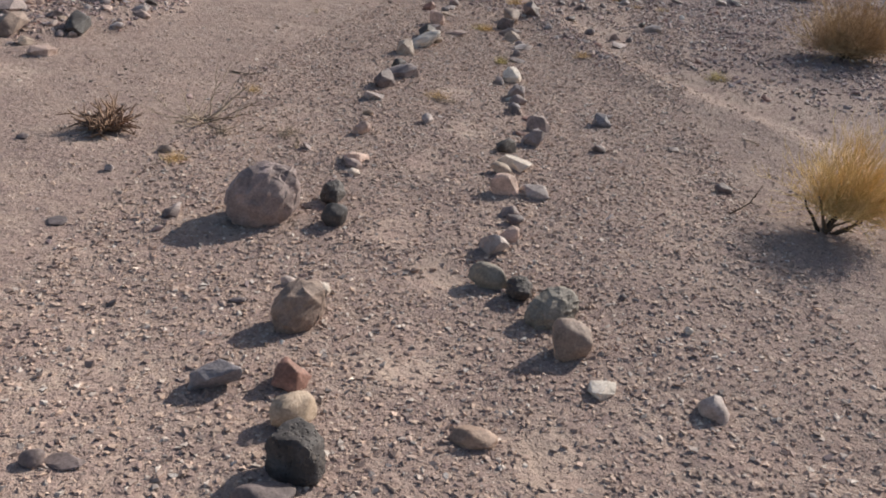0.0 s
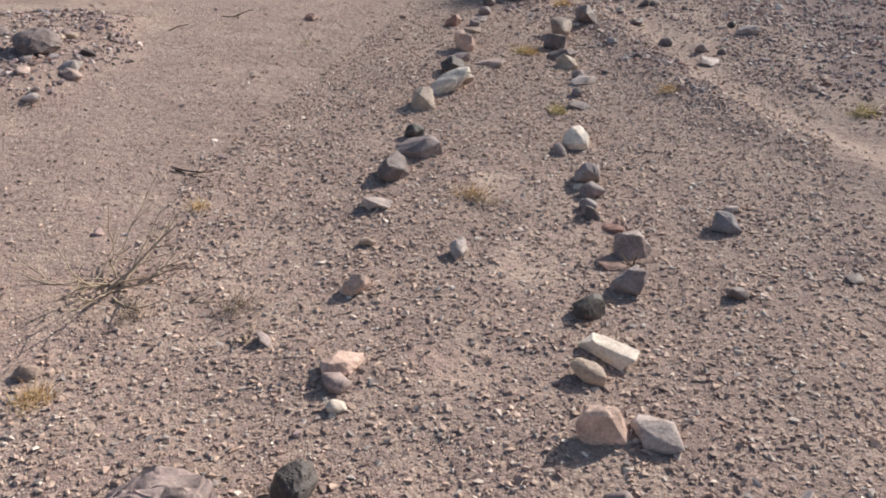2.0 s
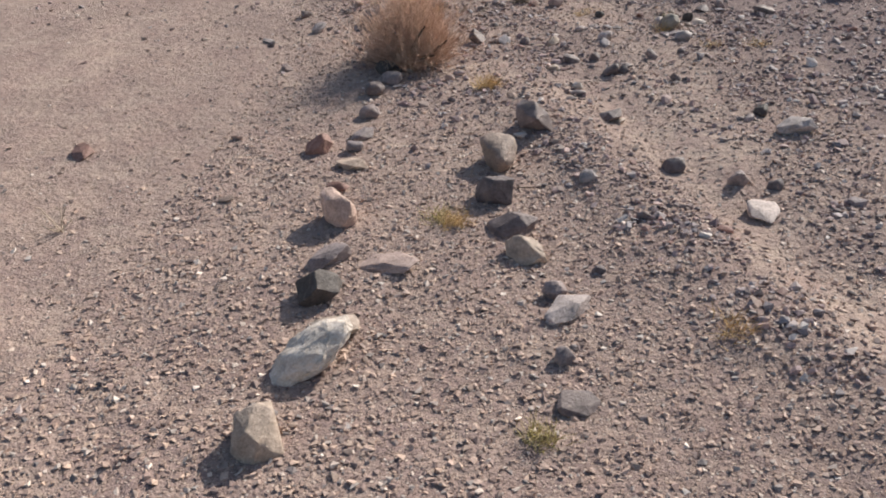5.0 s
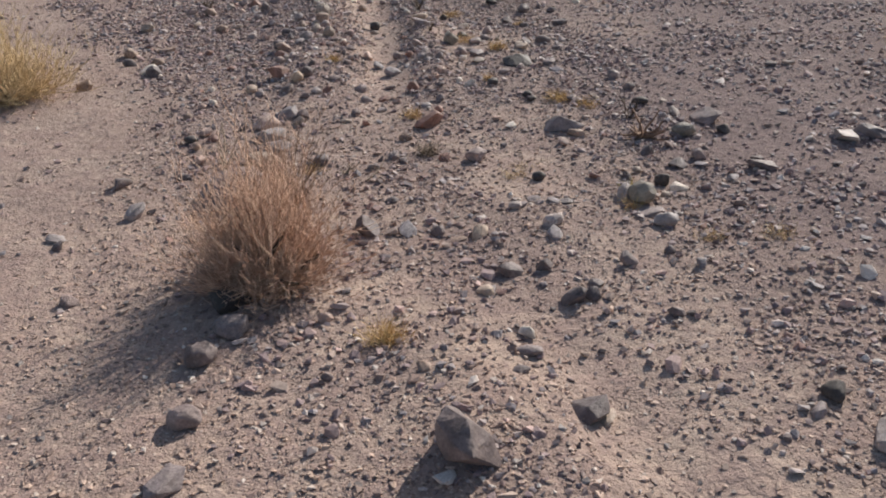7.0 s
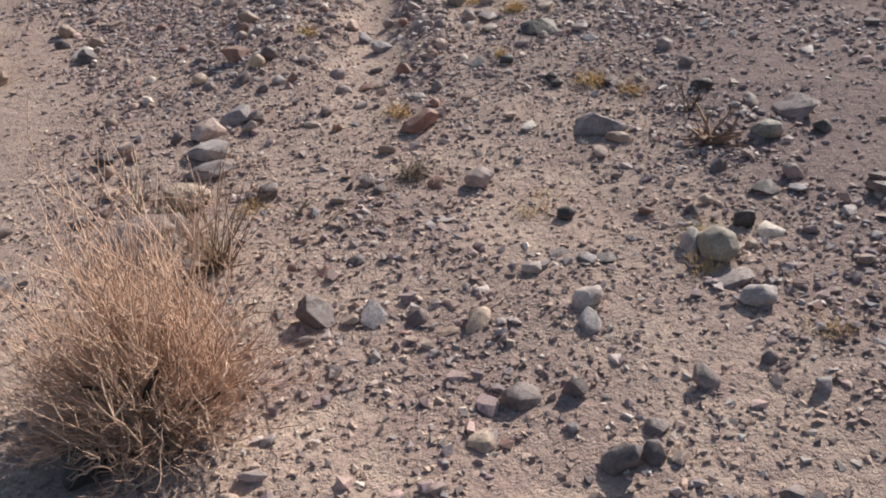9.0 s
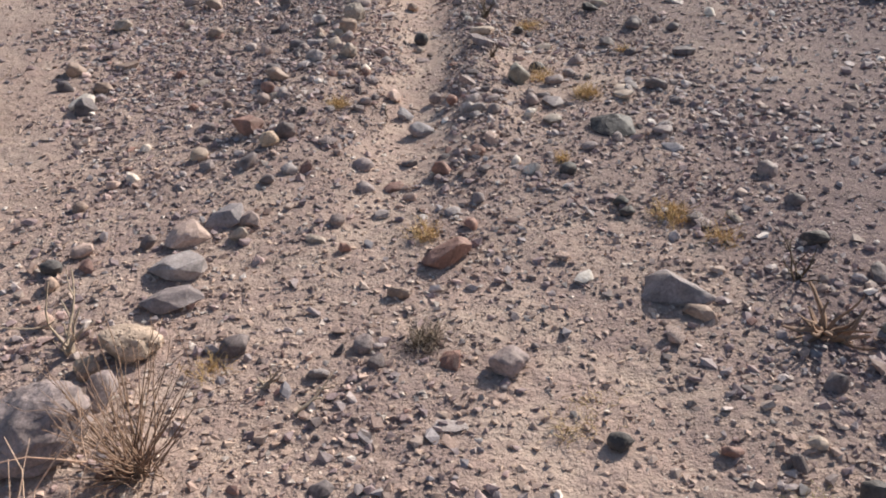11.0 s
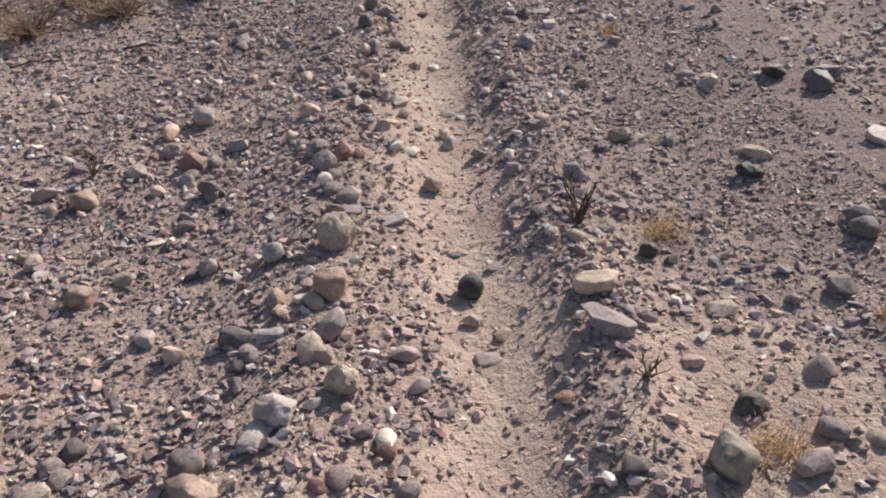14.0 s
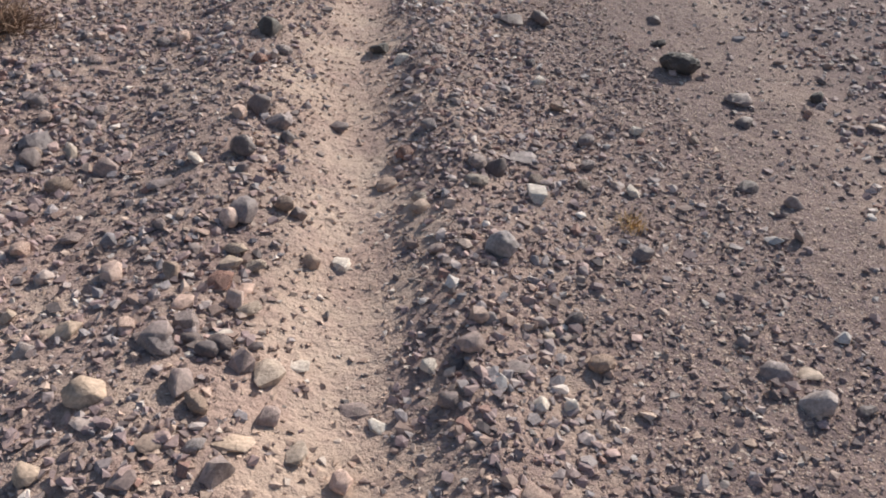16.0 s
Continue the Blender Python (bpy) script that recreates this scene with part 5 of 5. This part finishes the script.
def fine_weight(x, y):
    s = stony_ground(x, y)
    k = 0.46 + 0.14 * (1 - pale_side(x, y)) + 0.5 * (1 - smooth(7.5, 9.5, y)) + 0.10 * s + 0.15 * dense_side(x, y) + 0.32 * smooth_track(x, y)
    k = k * (1 - 0.35 * on_trail(x, y)) * (1 - 0.35 * in_gully(x, y)) * (1 - 0.6 * bare_patch(x, y) * (1 - 0.5 * s))
    return np.clip(k, 0, 1) * corridor(x, y)


def dense_side(x, y):
    """The stoniest ground, along the trail."""
    off = x - trail_x(y)
    left = smooth(12.2, 13.6, y) * (1 - smooth(-0.12, -0.02, off)) * (1 - 0.45 * smooth(-0.62, -0.4, off + 0.2 * (value_noise(x, y, 0.3, 33) - 0.5)))
    right = smooth(12.0, 13.2, y) * smooth(0.12, 0.2, off) * (1 - smooth_track(x, y)) * (1 - 0.85 * smooth(0.4, 0.65, off) * (1 - smooth(13.8, 14.8, y)))
    return np.maximum(left * (1 - 0.9 * pale_side(x, y)), right)


def coarse_weight(x, y):
    k = 0.003 + 0.34 * stony_ground(x, y) + 0.72 * dense_side(x, y) + 0.45 * gravel_ridge(x, y) + 1.6 * rubble_heap(x, y) + 0.28 * rough_side(x, y)
    k = k + 0.30 * smooth(2.9, 3.5, x - 0.1 * (y - 14)) * smooth(11.0, 13.0, y)
    k = k * (0.35 + 1.1 * smooth(0.28, 0.62, value_noise(x, y, 0.27, 31)))
    k = k * (1 - 0.66 * on_trail(x, y)) * (1 - 0.65 * bare_patch(x, y) * (1 - 0.5 * dense_side(x, y))) * (1 - 0.7 * smooth_track(x, y)) * (1 - 0.8 * in_gully(x, y))
    return np.clip(k, 0, 1) * (0.6 + 0.4 * corridor(x, y))


rng = np.random.default_rng(7)
side_x, side_y = scatter(rng, 115000, lambda x, y: fine_weight(x, y) * (np.abs(x - walk_line(y)) > 1.5) * (0.5 + 0.5 * smooth(2.8, 1.5, np.abs(x - walk_line(y)))))
y = rng.uniform(0.9, 22.4, 165000)
x = walk_line(y) + rng.uniform(-1.5, 1.5, len(y))
keep = rng.random(len(x)) < fine_weight(x, y)
x, y = np.concatenate([x[keep], side_x]), np.concatenate([y[keep], side_y])
size = 0.009 + 0.018 * rng.random(len(x)) ** 2.2
dark = rng.random(len(x)) < np.maximum(np.maximum(np.maximum(0.45 * smooth_track(x, y), rough_side(x, y)), dense_side(x, y)), (0.4 + 0.4 * smooth(11.5, 13.0, y)) * stony_ground(x, y)) * (1 - on_trail(x, y)) * (1 - 0.8 * bare_patch(x, y))
gravel("fine_gravel", 6, x[~dark], y[~dark], size[~dark], 0.54, FINE, "fine mixed grey and tan desert gravel", rng, 0.18)
gravel("dark_fine_gravel", 6, x[dark], y[dark], size[dark], 0.66, DARKFINE, "fine dull purple-grey desert gravel", rng, 0.18)
x, y = scatter(rng, 235000, coarse_weight)
gravel("coarse_gravel", 8, x, y, 0.014 + 0.028 * rng.random(len(x)) ** 2.2, 0.66, COARSE, "coarse angular desert gravel in greys and browns", rng, 0.22)
x, y = scatter(rng, 12000, lambda x, y: coarse_weight(x, y) * (1 - 0.85 * gravel_ridge(x, y)))
size = 0.034 + 0.034 * rng.random(len(x)) ** 2.2


def cobble_shapes(count):
    made = []
    for i in range(count):
        v, faces = broken_stone(rng, ("ang", "slab", "ang", "boulder")[i % 4], False)
        mesh = bpy.data.meshes.new("cobble")
        fill(mesh, v * (1.0, rng.uniform(0.7, 1.0), rng.uniform(0.45, 0.75)), faces)
        mesh.polygons.foreach_set("use_smooth", np.ones(len(faces), bool))
        mesh.set_sharp_from_angle(angle=radians(38))
        made.append(mesh)
    return made


# the larger loose stones close to the trail are things of their own
own = np.flatnonzero((size > 0.047) & (np.abs(x - trail_x(y)) < 1.3) & (y > 10) & (y < 18))[:280]
tones = ("mauve", "grey", "dgrey", "brown", "tan", "pink", "lgrey", "mauve", "rust", "white", "mauve", "grey")
shapes = cobble_shapes(36)
for tone, mesh in zip(tones * 3, shapes):
    mesh.materials.append(STONE[tone])
for i in own:
    k = int(rng.integers(0, len(shapes)))
    ob = new("cobble", shapes[k])
    ob.matrix_world = pose(x[i], y[i], float(height(x[i], y[i])) + 0.2 * size[i], rng.normal() * 8, rng.normal() * 8, rng.uniform(0, 360)) @ Matrix.Diagonal((*([1.15 * size[i]] * 3), 1))
    tagged(ob, f"small {COLOUR_WORDS[tones[k % 12]]} stone among desert gravel", "stone", "loose stones by the trail")
rest = np.setdiff1d(np.arange(len(x)), own)
x, y, size = x[rest], y[rest], size[rest]
gravel("loose_stones", 13, x, y, size, 0.58, COARSE, "loose fist-sized and smaller desert stones", rng, 0.26)
